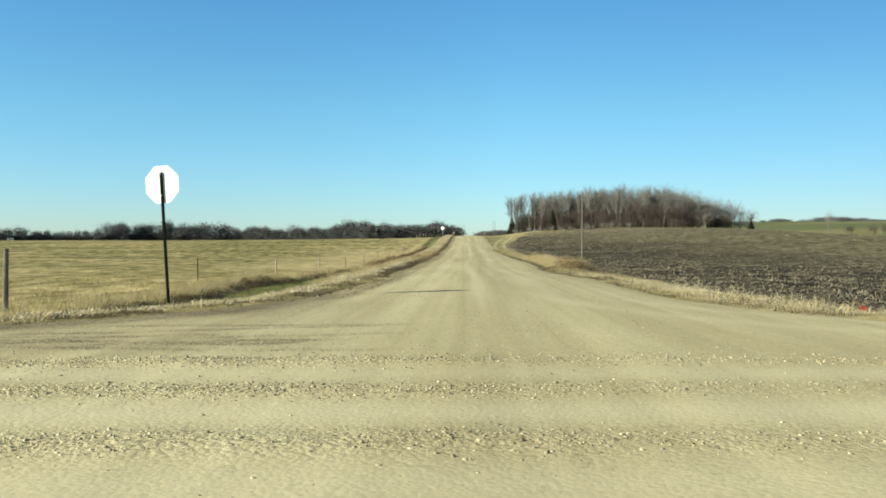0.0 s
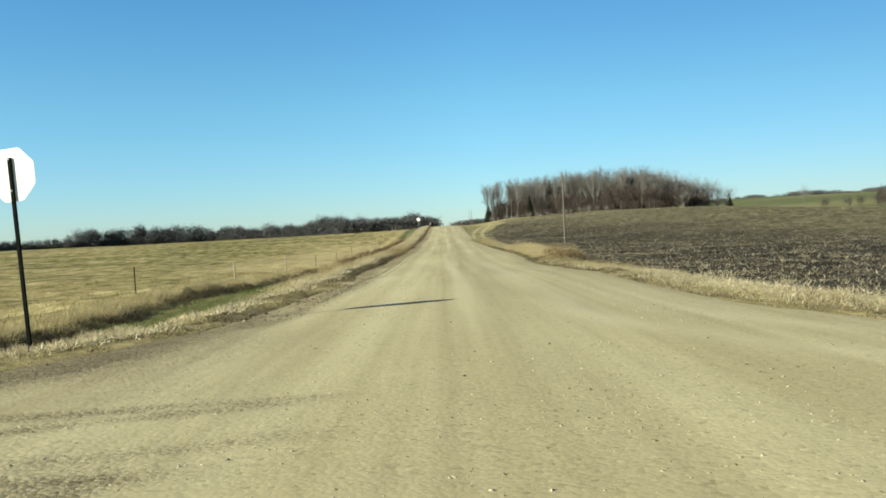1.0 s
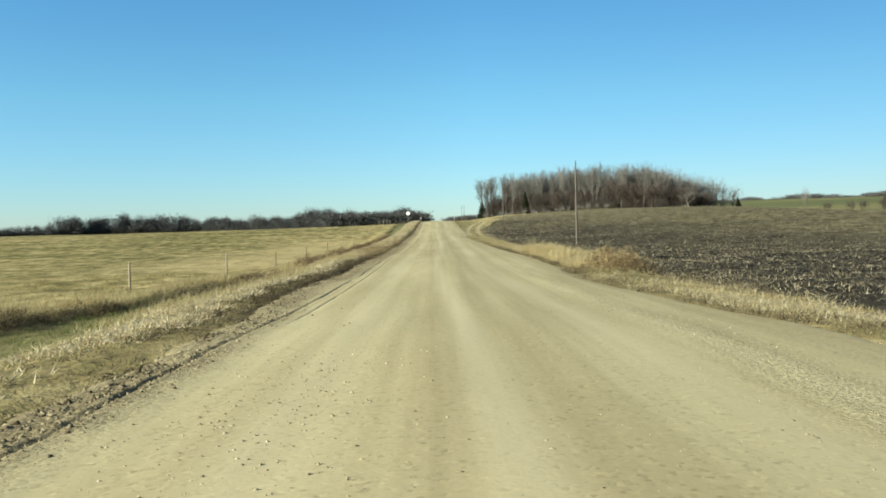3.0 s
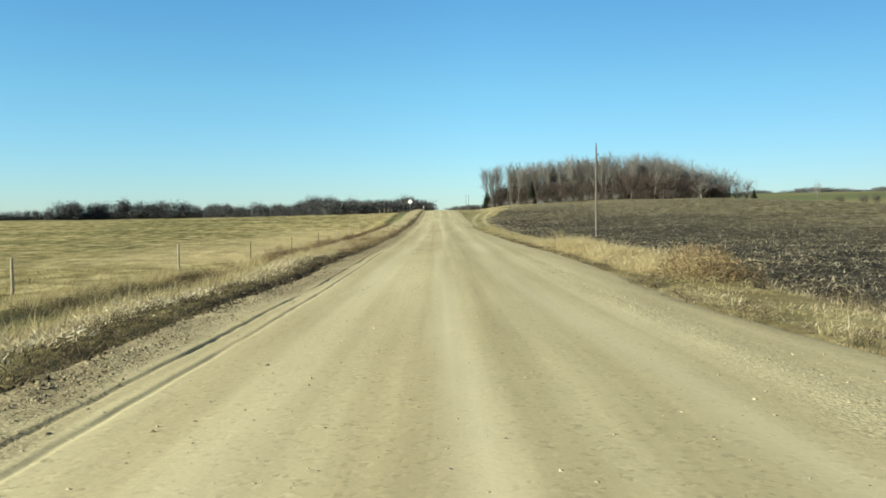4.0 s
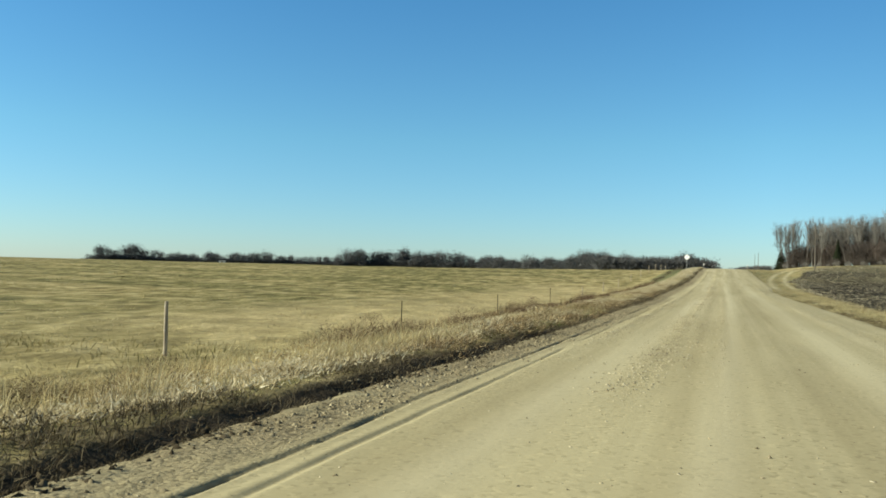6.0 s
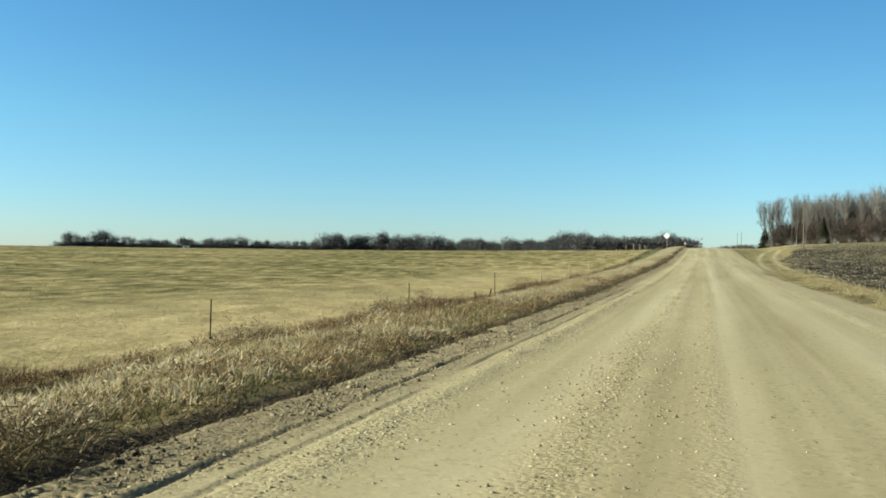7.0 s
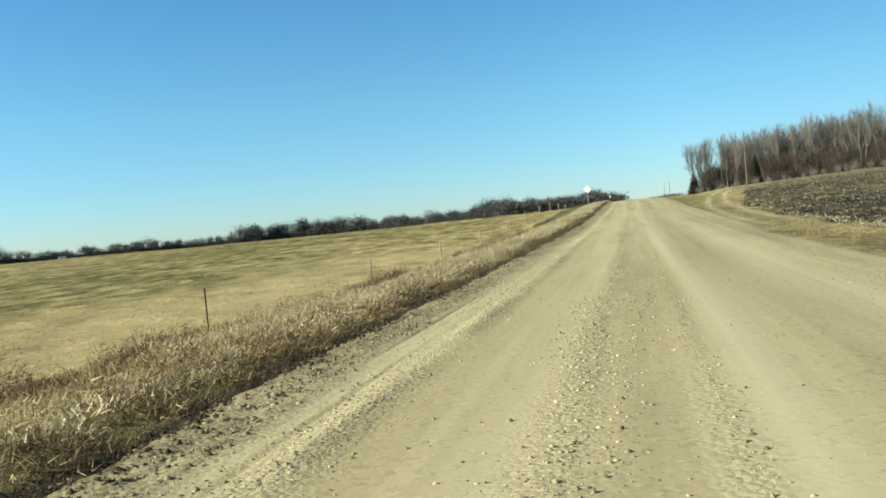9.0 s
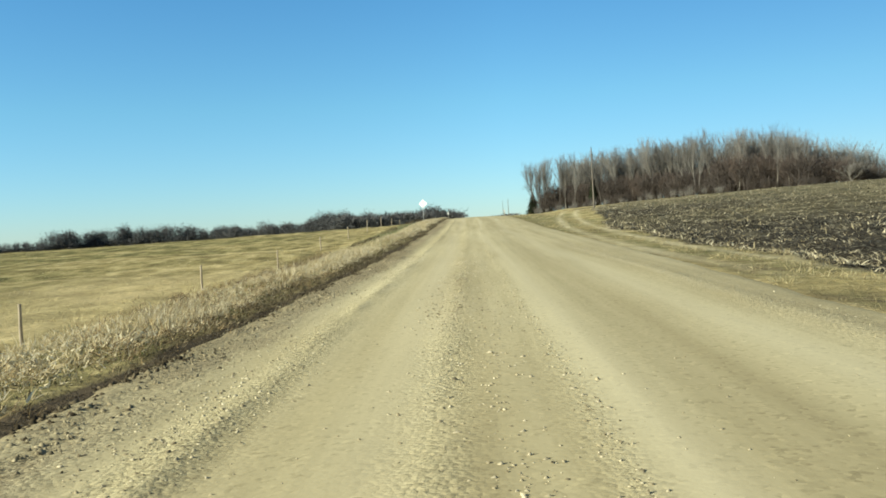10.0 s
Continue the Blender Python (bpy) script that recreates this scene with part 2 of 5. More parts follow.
M_RUSSET = island_material("russet_weeds", [(0.0, (0.05, 0.031, 0.022)), (0.7, (0.15, 0.096, 0.062)), (1.0, (0.40, 0.30, 0.19))], through_light=0.2)
M_TAWNY = island_material("tawny_weeds", [(0.0, (0.05, 0.033, 0.021)), (0.4, (0.19, 0.132, 0.072)), (0.75, (0.41, 0.305, 0.16)), (1.0, (0.60, 0.49, 0.31))], through_light=0.15)
M_FRESH = island_material("fresh_grass", [(0.0, (0.068, 0.106, 0.0255)), (0.7, (0.145, 0.196, 0.051)), (1.0, (0.272, 0.264, 0.102))], through_light=0.3)
M_PALE = island_material("pale_leaves", [(0.0, (0.38, 0.31, 0.18)), (0.5, (0.58, 0.50, 0.33)), (1.0, (0.76, 0.70, 0.54))], through_light=0.35)
M_CORN = island_material("corn_residue", [(0.0, (0.14, 0.115, 0.073)), (0.5, (0.40, 0.347, 0.225)), (1.0, (0.68, 0.62, 0.47))], through_light=0.15)
M_WOOD = grained_material("weathered_post_wood", (0.25, 0.205, 0.15), (0.50, 0.43, 0.325))
M_OLDWOOD = grained_material("old_dark_post_wood", (0.09, 0.078, 0.06), (0.25, 0.21, 0.165))
M_DARKPOST = grained_material("dark_steel_post", (0.005, 0.006, 0.005), (0.011, 0.012, 0.010), (12, 12, 12), 0.95, 0.0, 0.001, 0.03)
M_POLE = grained_material("utility_pole_wood", (0.10, 0.086, 0.07), (0.225, 0.195, 0.165), (14, 14, 0.8))
M_SIGN = grained_material("bare_aluminium_sign_back", (0.80, 0.80, 0.79), (0.90, 0.90, 0.89), (9, 9, 9), 0.55, 0.0, 0.0003)
M_RED = grained_material("red_sheeting", (0.35, 0.02, 0.02), (0.48, 0.03, 0.03), (9, 9, 9), 0.4, 0.0, 0.0002)
M_FADED = grained_material("faded_red_plastic", (0.22, 0.03, 0.025), (0.34, 0.07, 0.05), (14, 14, 14), 0.6, 0.0, 0.0006)
M_YELLOW = grained_material("yellow_sheeting", (0.65, 0.42, 0.03), (0.75, 0.5, 0.05), (9, 9, 9), 0.4, 0.0, 0.0002)
M_ZINC = grained_material("zinc_hardware", (0.35, 0.35, 0.34), (0.55, 0.55, 0.54), (40, 40, 40), 0.45, 0.8, 0.0004)
M_BARK = bark_material("cottonwood_bark", (0.135, 0.123, 0.108), (0.25, 0.232, 0.205))
M_TWIG = bark_material("bare_twigs", (0.13, 0.124, 0.117), (0.25, 0.24, 0.224))
M_SHRUB = bark_material("brown_undergrowth", (0.055, 0.047, 0.043), (0.11, 0.092, 0.082))
M_REDDISH = bark_material("reddish_twigs", (0.075, 0.059, 0.052), (0.145, 0.115, 0.10))
M_CONIFER = bark_material("dark_conifer_needles", (0.0153, 0.0221, 0.011), (0.0382, 0.0467, 0.0238))
M_FAR = bark_material("far_wood", (0.095, 0.097, 0.10), (0.155, 0.154, 0.155))

# ---- terrain ----
CENTRE = 0.5


def ss(a, b, v):
    t = np.clip((v - a) / (b - a), 0, 1)
    return t * t * (3 - 2 * t)


def vnoise(x, y, seed=0):
    """Smooth value noise from 0 to 1, one cell a unit."""
    x, y = np.asarray(x, float), np.asarray(y, float)
    ix, iy = np.floor(x), np.floor(y)
    fx, fy = x - ix, y - iy
    fx, fy = fx * fx * (3 - 2 * fx), fy * fy * (3 - 2 * fy)

    def hsh(a, b):
        v = np.sin(a * 127.1 + b * 311.7 + seed * 74.7) * 43758.5453
        return v - np.floor(v)

    return (hsh(ix, iy) * (1 - fx) + hsh(ix + 1, iy) * fx) * (1 - fy) + (hsh(ix, iy + 1) * (1 - fx) + hsh(ix + 1, iy + 1) * fx) * fy


def profile(y):
    """The road's height along its length."""
    return np.interp(y, [-4000, 0, 5.6, 9, 13, 17, 33, 38, 44, 51, 72, 87, 103, 120, 150, 180, 215, 240, 262, 300, 420, 4000],
                     [0, 0, 0.06, 0.05, 0.0, -0.02, -0.13, -0.24, -0.31, -0.36, -0.37, -0.38, -0.32, -0.22, 0.25, 1.0, 2.2, 2.85, 3.1, 2.8, 1.5, 1.5])


def left_edge(y):
    return np.interp(y, [20, 26, 31, 36, 40, 45, 52, 56, 60, 65, 75, 84, 90, 106, 112, 128, 140], [-3.3, -3.3, -3.15, -3.2, -3.6, -3.8, -3.65, -3.5, -3.7, -3.6, -3.45, -3.42, -3.5, -3.45, -3.7, -3.72, -3.6])


def right_edge(y):
    return np.interp(y, [18, 27, 33, 40, 47, 58, 70, 100, 120, 131, 140, 152], [4.4, 4.7, 4.8, 4.5, 4.2, 4.7, 4.7, 4.3, 4.0, 3.8, 4.2, 4.6])


def cross_far(x):
    return 10.3 - 0.04 * np.clip(x, -60, 60) - 1.2 * ss(-4.0, -8.0, x) - 1.0 * ss(3.5, 7.0, x)


def outside(x, y):
    """Metres outside the edge of the two roads; minus on them."""
    k = 4.0
    d_main = np.where(x < CENTRE, left_edge(y) - x, x - right_edge(y))
    d_north, d_south = y - cross_far(x), cross_far(0) - 10.5 - y
    d_cross = np.maximum(d_north, d_south)
    smooth = -k * np.log(np.exp(-np.clip(d_main, -60, 60) / k) + np.exp(-np.clip(d_cross, -60, 60) / k))
    d = np.where(d_cross > 45, d_main, smooth)
    wob = 0.16 * (vnoise(x * 0.6, y * 0.35, 3) - 0.5) + 0.08 * (vnoise(x * 2.1, y * 1.2, 4) - 0.5) + 0.07 * (vnoise(x * 5.3, y * 3.9, 2) - 0.5)
    return d + wob


def skids(x, y):
    """Muddy skid marks where cars cut the corner of the crossing."""
    v = 0 * x
    for yc, lean in ((8.7, 0.05), (9.1, 0.14), (9.5, 0.1), (9.9, 0.18), (10.4, 0.08), (10.9, 0.22), (11.5, 0.16)):
        way = y - yc - 1.4 * lean * (x + 3) - 0.9 * vnoise(x * 0.4, 0 * y, yc) - 0.12 * vnoise(x * 1.7, 0 * y, yc + 5)
        v = v + ss(0.3, 0.6, vnoise(x * 0.8, 0 * y, yc * 3.7)) * (0.15 + 0.95 * vnoise(x * 1.9, y * 2.3, 91)) * ss(-0.4, -1.6, x) * ss(-10, -7, x) * np.exp(-(way / 0.13) ** 2)
    return np.clip(v, 0, 1)


def rut_outer(y):
    """Where the outer wheel rut runs in the shoulder."""
    return np.interp(y, [24, 40, 58, 84, 108, 136], [-2.76, -2.70, -2.76, -2.93, -2.92, -3.07])


def road_z(x, y):
    z = profile(y) - 0.022 * np.minimum(np.abs(x - CENTRE), 12) * ss(12, 24, y)
    z = z + 0.012 * (vnoise(x * 1.6, y * 0.3, 5) - 0.5) + 0.006 * (vnoise(x * 5, y * 2.0, 6) - 0.5)
    # two wheel ruts in the soft shoulder, each with a crumbling lip on its outer side
    e = left_edge(y)
    for line, deep, y0, y1 in ((rut_outer(y), 0.018, 23, 122), (rut_outer(y) + 0.34, 0.013, 34, 116)):
        on = ss(y0, y0 + 4, y) * ss(y1, y1 - 14, y) * (0.55 + 0.6 * vnoise(0 * x, y * 0.9, y0)) * ss(0.1, 0.3, vnoise(0 * x, y * 0.3, 27 + y0))
        u = x - line - 0.03 * (vnoise(0 * x, y * 2.4, y0) - 0.5) - 0.05 * (vnoise(0 * x, y * 0.3, y0 + 2) - 0.5)
        z = z - on * deep * ss(-0.05, 0.0, u) * ss(0.05, 0.022, u) * (0.6 + 0.6 * vnoise(x * 9, y * 3.1, y0 + 5)) + on * 0.35 * deep * np.exp(-((u + 0.08) / 0.05) ** 2)
    z = z + 0.05 * ss(0.75, 0.35, x - e) * ss(16, 26, y) * (0.6 * vnoise(x * 5, y * 4.3, 9) + 0.5 * vnoise(x * 12, y * 8, 19) - 0.55)
    # loose windrows
    for xc, tall, y0 in ((-0.8, 0.03, 70), (-0.45, 0.02, 70), (-2.3, 0.03, 70), (3.1, 0.02, 20)):
        z = z + tall * ss(y0, y0 + 15, y) * np.exp(-((x - xc) / 0.16) ** 2) * vnoise(x * 3, y * 1.2, xc)
    z = z - 0.007 * skids(x, y)
    for yc, tall in ((8.1, 0.05), (6.5, 0.05), (4.8, 0.045)):
        z = z + tall * np.exp(-((y - yc - 0.06 * np.clip(x + 2, -6, 3)) / 0.28) ** 2) * vnoise(x * 1.1, y * 3, yc) * np.interp(x, [-2, 1], [1.0, 0.3])
    return z


def left_land(x, y):
    near = np.interp(y, [0, 20, 42, 60, 76, 93, 127, 144, 160, 177, 193, 225, 250, 300, 420, 4000], [-0.7, -0.85, -0.9, -1.25, -1.45, -1.75, -1.7, -1.6, -1.2, -0.8, 0.0, 1.6, 2.4, 2.3, 1.5, 1.0])
    far = np.interp(y, [0, 60, 150, 300, 420, 4000], [-0.9, -1.5, -0.7, 1.5, 1.6, 1.0])
    w = np.exp(np.minimum(x + 13, 0) / 62)
    return near * w + far * (1 - w)


def right_land(x, y):
    base = profile(np.minimum(y, 262)) * (1 - 0.5 * ss(60, 140, x))
    low = -0.9 * (1 - ss(95, 190, y)) * ss(5, 12, x)
    rise = 2.5 * np.exp(-((x - 70) / 45) ** 2) * ss(75, 290, y) * ss(8, 26, x)
    wood = 1.3 * ss(300, 360, y + 0.45 * (x - 20)) * ss(0, 30, x) * ss(220, 130, x)
    far = 20 * ss(450, 950, np.hypot(x, y)) * ss(60, 300, x)
    return base + low + rise + wood + far


def ditch(x, y):
    """Metres out from the road edge, counted so that the ditch floor lies at 3 to 5 and its back at 5 to 6."""
    return outside(x, y) - 1.2 * ss(75, 60, y) + 0.5 * (vnoise(0 * x, y * 0.13, 29) - 0.5)


def ground_z(x, y):
    x, y = np.asarray(x, float), np.asarray(y, float)
    d = outside(x, y)
    rz = road_z(x, y)
    land = np.where(x < CENTRE, left_land(x, y), right_land(x, y))
    side = np.where(x < CENTRE, np.interp(y, [60, 80], [5.0, 9.0]), 5.0)
    f = ss(0.2, 1, d / side)
    z = rz * (1 - f) + land * f - 0.03
    dd = ditch(x, y)
    left = np.where(x < CENTRE, 1.0, 0.0) * ss(14, 22, y) * ss(275, 245, y)
    first, then = left * 0.45 * ss(75, 60, y), left * ss(60, 75, y) * np.interp(y, [150, 200], [1.0, 0.5])
    z = z + first * (0.30 * ss(5.0, 5.7, dd) * ss(12, 7.5, dd) - 0.22 * ss(1.4, 2.8, dd) * ss(5.7, 5.0, dd)) + np.interp(y, [36, 50, 70, 80], [0.03, 0.1, 0.1, 0.02]) * left * ss(0.15, 0.4, d) * ss(1.6, 0.7, d)
    z = z + then * (0.10 * ss(4.6, 5.2, dd) * ss(9, 6.5, dd) - 0.2 * ss(2.8, 3.6, dd) * ss(4.9, 4.4, dd))
    z = z - np.where(x < CENTRE, 0.0, 0.2) * np.exp(-((d - 5.0) / 1.7) ** 2)
    z = z + f * (0.10 * (vnoise(x * 0.9, y * 0.7, 11) - 0.5) + 0.25 * (vnoise(x * 0.12, y * 0.1, 12) - 0.5))
    z = z + ss(0, 0.6, d) * 0.05 * (vnoise(x * 2.5, y * 2.5, 13) - 0.5)
    z = z + np.where(x < CENTRE, 1.0, 0.0) * ss(6.5, 9, d) * 0.14 * (vnoise(x * 0.8, y * 0.9, 16) ** 2 - 0.3)
    z = z + plough(x, y) * (0.16 * vnoise(x * 1.1, y * 1.5, 14) + 0.12 * vnoise(x * 2.3, y * 2.0, 15) - 0.12)
    return np.where(d < 0, rz - 0.09 - 0.03 * np.clip(-d, 0, 1), z)


def plough(x, y):
    """1 on the ploughed corn field."""
    jag = 1.2 * (vnoise(x * 0.4, y * 0.35, 21) - 0.5)
    edge = np.interp(y, [20, 50, 80, 110, 140, 170, 200, 230, 250, 420], [8.4, 8.2, 8.6, 7.8, 6.8, 8.0, 11.5, 15.0, 18.5, 24]) + jag
    a = ss(-0.25, 0.25, x - edge)
    b = ss(-0.5, 0.5, y - (20.5 + 0.05 * np.clip(x - 9, 0, 60)) - jag)
    c = ss(4, -4, y - np.minimum(418 - 1.55 * (x - 22), 330 + 0.0 * x) - 3 * jag) * ss(170, 150, x)
    return a * b * c


def sheet(name, xs, ys, zfun, mat, keep=None, attrs=(), kind="structure", label=""):
    gx, gy = np.meshgrid(xs, ys)
    co = np.stack([gx, gy, zfun(gx, gy)], -1).reshape(-1, 3)
    nx, ny = len(xs), len(ys)
    i = (np.arange(ny - 1)[:, None] * nx + np.arange(nx - 1)[None]).ravel()
    quads = np.stack([i, i + 1, i + 1 + nx, i + nx], 1)
    if keep is not None:
        k = keep(gx, gy).ravel()
        quads = quads[k[quads].any(1)]
        used = np.unique(quads)
        back = np.zeros(len(co), int)
        back[used] = np.arange(len(used))
        co, quads = co[used], back[quads]
    me = fast_mesh(name, co, quads, mat, smooth=True)
    for an, fun in attrs:
        at = me.attributes.new(an, "FLOAT", "POINT")
        at.data.foreach_set("value", np.asarray(fun(co[:, 0], co[:, 1]), np.float32))
    return tagged(new(name, me), label, kind=kind)


def fast_mesh(name, co, faces, mat, smooth=False):
    """A mesh from arrays: faces is one (n, 3) or (n, 4) array or a list of such."""
    if isinstance(faces, np.ndarray):
        faces = [faces]
    me = bpy.data.meshes.new(name)
    me.vertices.add(len(co))
    me.vertices.foreach_set("co", np.asarray(co, np.float32).ravel())
    loops = np.concatenate([f.ravel() for f in faces]).astype(np.int32)
    sizes = np.concatenate([np.full(len(f), f.shape[1]) for f in faces])
    me.loops.add(len(loops))
    me.loops.foreach_set("vertex_index", loops)
    me.polygons.add(len(sizes))
    me.polygons.foreach_set("loop_start", np.concatenate([[0], np.cumsum(sizes)[:-1]]).astype(np.int32))
    if smooth:
        me.polygons.foreach_set("use_smooth", np.ones(len(sizes), bool))
    me.materials.append(mat)
    me.update(calc_edges=True)
    me.validate()
    return me


def spread(a, b, first, grow):
    out, v, s = [], a, first
    while v < b:
        out.append(v)
        v, s = v + s, s * grow
    return out + [b]


def axis_x(fine):
    right = spread(14, 4000, 0.45, 1.075)
    return np.array([-v for v in reversed(right)] + list(np.arange(-14 + fine, -5.6, fine)) + list(np.arange(-5.6, -2.4, 0.12)) + list(np.arange(-2.4, 14, fine)) + right)


def hollow(x, y):
    """The fresh green hollow in the ditch near the crossing."""
    return np.exp(-((ditch(x, y) - 3.0) / 1.75) ** 2) * np.where(x < CENTRE, 1, 0) * ss(20, 25, y) * ss(66, 58, y) * (0.45 + 0.55 * ss(0.3, 0.6, vnoise(x * 0.3, y * 0.12, 18)))


def track(x, y):
    """1 in the two wheel marks of the lane beside the field."""
    c = 4.9 + 0.00078 * np.maximum(y - 138, 0) ** 2
    on = ss(132, 145, y) * ss(262, 245, y)
    return on * 0.85 * np.maximum(np.exp(-((x - c) / 0.3) ** 2), np.exp(-((x - c - 1.7) / 0.3) ** 2)) * (0.5 + 0.7 * vnoise(x, y * 0.4, 39))


def build_ground():
    xs = axis_x(0.3)
    ys = np.array([-v for v in reversed(spread(6, 4000, 0.6, 1.2))] + list(np.arange(-5.6, 190, 0.5)) + spread(190, 4500, 0.6, 1.05))
    wild = lambda x, y: plough(x, y) * 0.7 * ss(42, 92, 0.25 * y + 0.8 * x + 22 * (vnoise(x * 0.05, y * 0.05, 31) - 0.5))
    far_green = lambda x, y: np.maximum(ss(330, 380, np.hypot(x, y)) * ss(60, 150, x) * (0.7 + 0.3 * ss(0.35, 0.6, vnoise(x * 0.006, y * 0.012, 33))), np.maximum(np.maximum(0.95 * hollow(x, y), 0.55 * ss(3.9, 4.6, x) * ss(132, 150, y) * ss(270, 240, y) * ss(24, 16, x) * (1 - plough(x, y)) * vnoise(x * 0.4, y * 0.15, 34)), np.where(x < CENTRE, np.maximum(0.3 * ss(2.8, 3.4, ditch(x, y)) * ss(5.1, 4.7, ditch(x, y)) * ss(66, 76, y), 0.75 * ss(2.7, 3.4, ditch(x, y)) * ss(7.4, 6.2, ditch(x, y)) * ss(135, 160, y)) * ss(262, 250, y), 0)))
    olive = lambda x, y: np.where(x < 0, (0.5 + 0.5 * ss(-14, -26, x)) * np.interp(y, [60, 120], [0.5, 1.0]), 0.1)
    bank = lambda x, y: np.where(x < CENTRE, ss(0.2, 0.8, outside(x, y)) * ss(6.0, 5.4, ditch(x, y)) * np.where(y < 62, np.interp(y, [30, 44], [0.5, 0.9]), 0.4 + 0.5 * ss(1.6, 1.0, outside(x, y))), (0.25 + 0.6 * ss(0.35, 0.6, vnoise(x * 0.5, y * 0.3, 35))) * ss(0.1, 0.5, outside(x, y)) * ss(3.6, 2.4, outside(x, y)) * (0.35 + 0.65 * ss(34, 42, y)))

    pale = lambda x, y: np.maximum(track(x, y), 0.85 * ss(1.0, 1.7, outside(x, y)) * ss(5.2, 6.4, x) * (1 - plough(x, y)) * ss(12, 18, y) * ss(46, 36, y) * (0.45 + 0.65 * vnoise(x * 0.5, y * 0.5, 36)))
    gold = lambda x, y: np.maximum(ss(5.2, 6, x) * ss(9, 8, x) * np.maximum(ss(53.5, 57, y) * ss(86, 79, y), 0.25 * ss(11, 14, y) * ss(50, 40, y)), (0.3 + 0.6 * vnoise(x * 0.35, y * 0.22, 83)) * ss(5.2, 6.5, outside(x, y)) * ss(-32, -17, x) * ss(74, 96, y) * ss(190, 160, y))
    # first term paints the shadow line at the left road edge; the rest is soil
    dirt_and_edge_shade = lambda x, y: np.where(x < CENTRE, 0.8, 0.0) * ss(44, 52, y) * np.exp(-((outside(x, y) - 0.27) / 0.15) ** 2) + ss(0.9, 0.1, outside(x, y)) * np.where(x < CENTRE, np.interp(y, [34, 48, 70, 80], [0.3, 0.6, 0.6, 0.4]), 0.25) * (0.5 + 0.7 * vnoise(x * 1.5, y * 1.1, 38)) + 0.5 * ss(0.55, 0.8, vnoise(x * 0.8, y * 0.6, 37)) * ss(3, 1, outside(x, y)) * np.where(x < CENTRE, 1.0, 0.5)
    return sheet("ground", xs, ys, ground_z, M_GROUND, None,
                 (("plough", plough), ("stubble", wild), ("green", far_green), ("olive", olive), ("golden", gold), ("dirt_and_edge_shade", dirt_and_edge_shade), ("bank", bank), ("track", pale)),
                 label="rolling autumn farmland of dry pasture and ploughed field")


def build_road():
    fine = list(np.arange(-4.4, -3.2, 0.07)) + list(np.arange(-3.2, -2.2, 0.022)) + list(np.arange(-2.2, -1.5, 0.07)) + list(np.arange(-1.5, 4.6, 0.16)) + list(np.arange(4.6, 6.6, 0.12))
    xs = np.array([-v for v in reversed(spread(4.6, 220, 0.2, 1.035))] + fine + spread(6.7, 220, 0.2, 1.035))
    ys = np.array(list(np.arange(-60, -4, 1.5)) + list(np.arange(-4, 60, 0.15)) + list(np.arange(60, 125, 0.2)) + list(np.arange(125, 170, 0.4)) + spread(170, 900, 0.5, 1.03))

    def z(x, y):
        d = outside(x, y)
        return road_z(x, y) - 0.22 * np.clip(d, 0, 1)

    shoulder = lambda x, y: np.clip(ss(-1.1, -0.45, outside(x, y)) * (0.3 + 0.5 * vnoise(x * 1.2, y * 0.5, 41) + 0.5 * vnoise(x * 3.1, y * 1.9, 42)), 0, 1) * np.where(x < CENTRE, 0.95, 0.22) + np.clip(1.0 * skids(x, y) + 0.6 * ss(-0.8, -3.2, x) * ss(8.2, 9.6, y) * ss(24, 15, y) * vnoise(x * 0.5, y * 0.7, 92), 0, 1)
    def packed(x, y):
        w = x + 0.55 * (vnoise(0 * x, y * 0.035, 43) - 0.5) + 0.2 * (vnoise(x * 0.5, y * 0.12, 45) - 0.5)
        v = 0.75 * np.exp(-((w - 0.2) / 0.2) ** 2) + 0.55 * np.exp(-((w - 1.95) / 0.28) ** 2) + 0.5 * np.exp(-((w + 1.4) / 0.3) ** 2) + 0.35 * np.exp(-((w - 2.9) / 0.22) ** 2)
        v = v * (0.5 + 0.7 * vnoise(x * 0.7, y * 0.05, 44)) * ss(12, 26, y)
        # wheel arcs of cars that turn off the crossing, and tracks along the cross road
        r = np.hypot(x - 14.5, y - 20.0)
        turn = ss(24, 18, y) * ss(15, 12, x)
        v = v + turn * (0.6 * np.exp(-((r - 12.6) / 0.35) ** 2) + 0.5 * np.exp(-((r - 11.0) / 0.3) ** 2)) * (0.5 + 0.6 * vnoise(x * 0.4, y * 0.4, 46))
        along = y - 0.06 * np.clip(x + 2, -6, 3)
        v = v + ss(11, 9, y) * (0.6 * np.exp(-((along - 7.35) / 0.4) ** 2) + 0.9 * np.exp(-((along - 5.65) / 0.42) ** 2) + 0.7 * np.exp(-((along - 3.9) / 0.5) ** 2)) * (0.6 + 0.5 * vnoise(x * 0.25, y * 0.8, 47))
        return np.clip(v, 0, 1)

    def loose(x, y):
        v = 0.15 * ss(18, 12, y) + 0 * x
        for xc, wide, y0 in ((-0.85, 0.24, 62), (0.03, 0.1, 62), (-2.35, 0.3, 62), (3.1, 0.5, 14)):
            v = v + 0.9 * ss(y0, y0 + 12, y) * np.exp(-((x - xc - 0.02) / wide) ** 2) * (0.4 + 0.8 * vnoise(x * 1.5, y * 0.4, xc + 50))
        for yc in (8.1, 6.5, 4.8):
            v = v + ss(13, 10, y) * np.exp(-((y - yc - 0.06 * np.clip(x + 2, -6, 3)) / 0.3) ** 2) * (0.4 + 0.8 * vnoise(x * 0.8, y, yc)) * np.interp(x, [-2, 1], [1.0, 0.35])
        return np.clip(v, 0, 1)

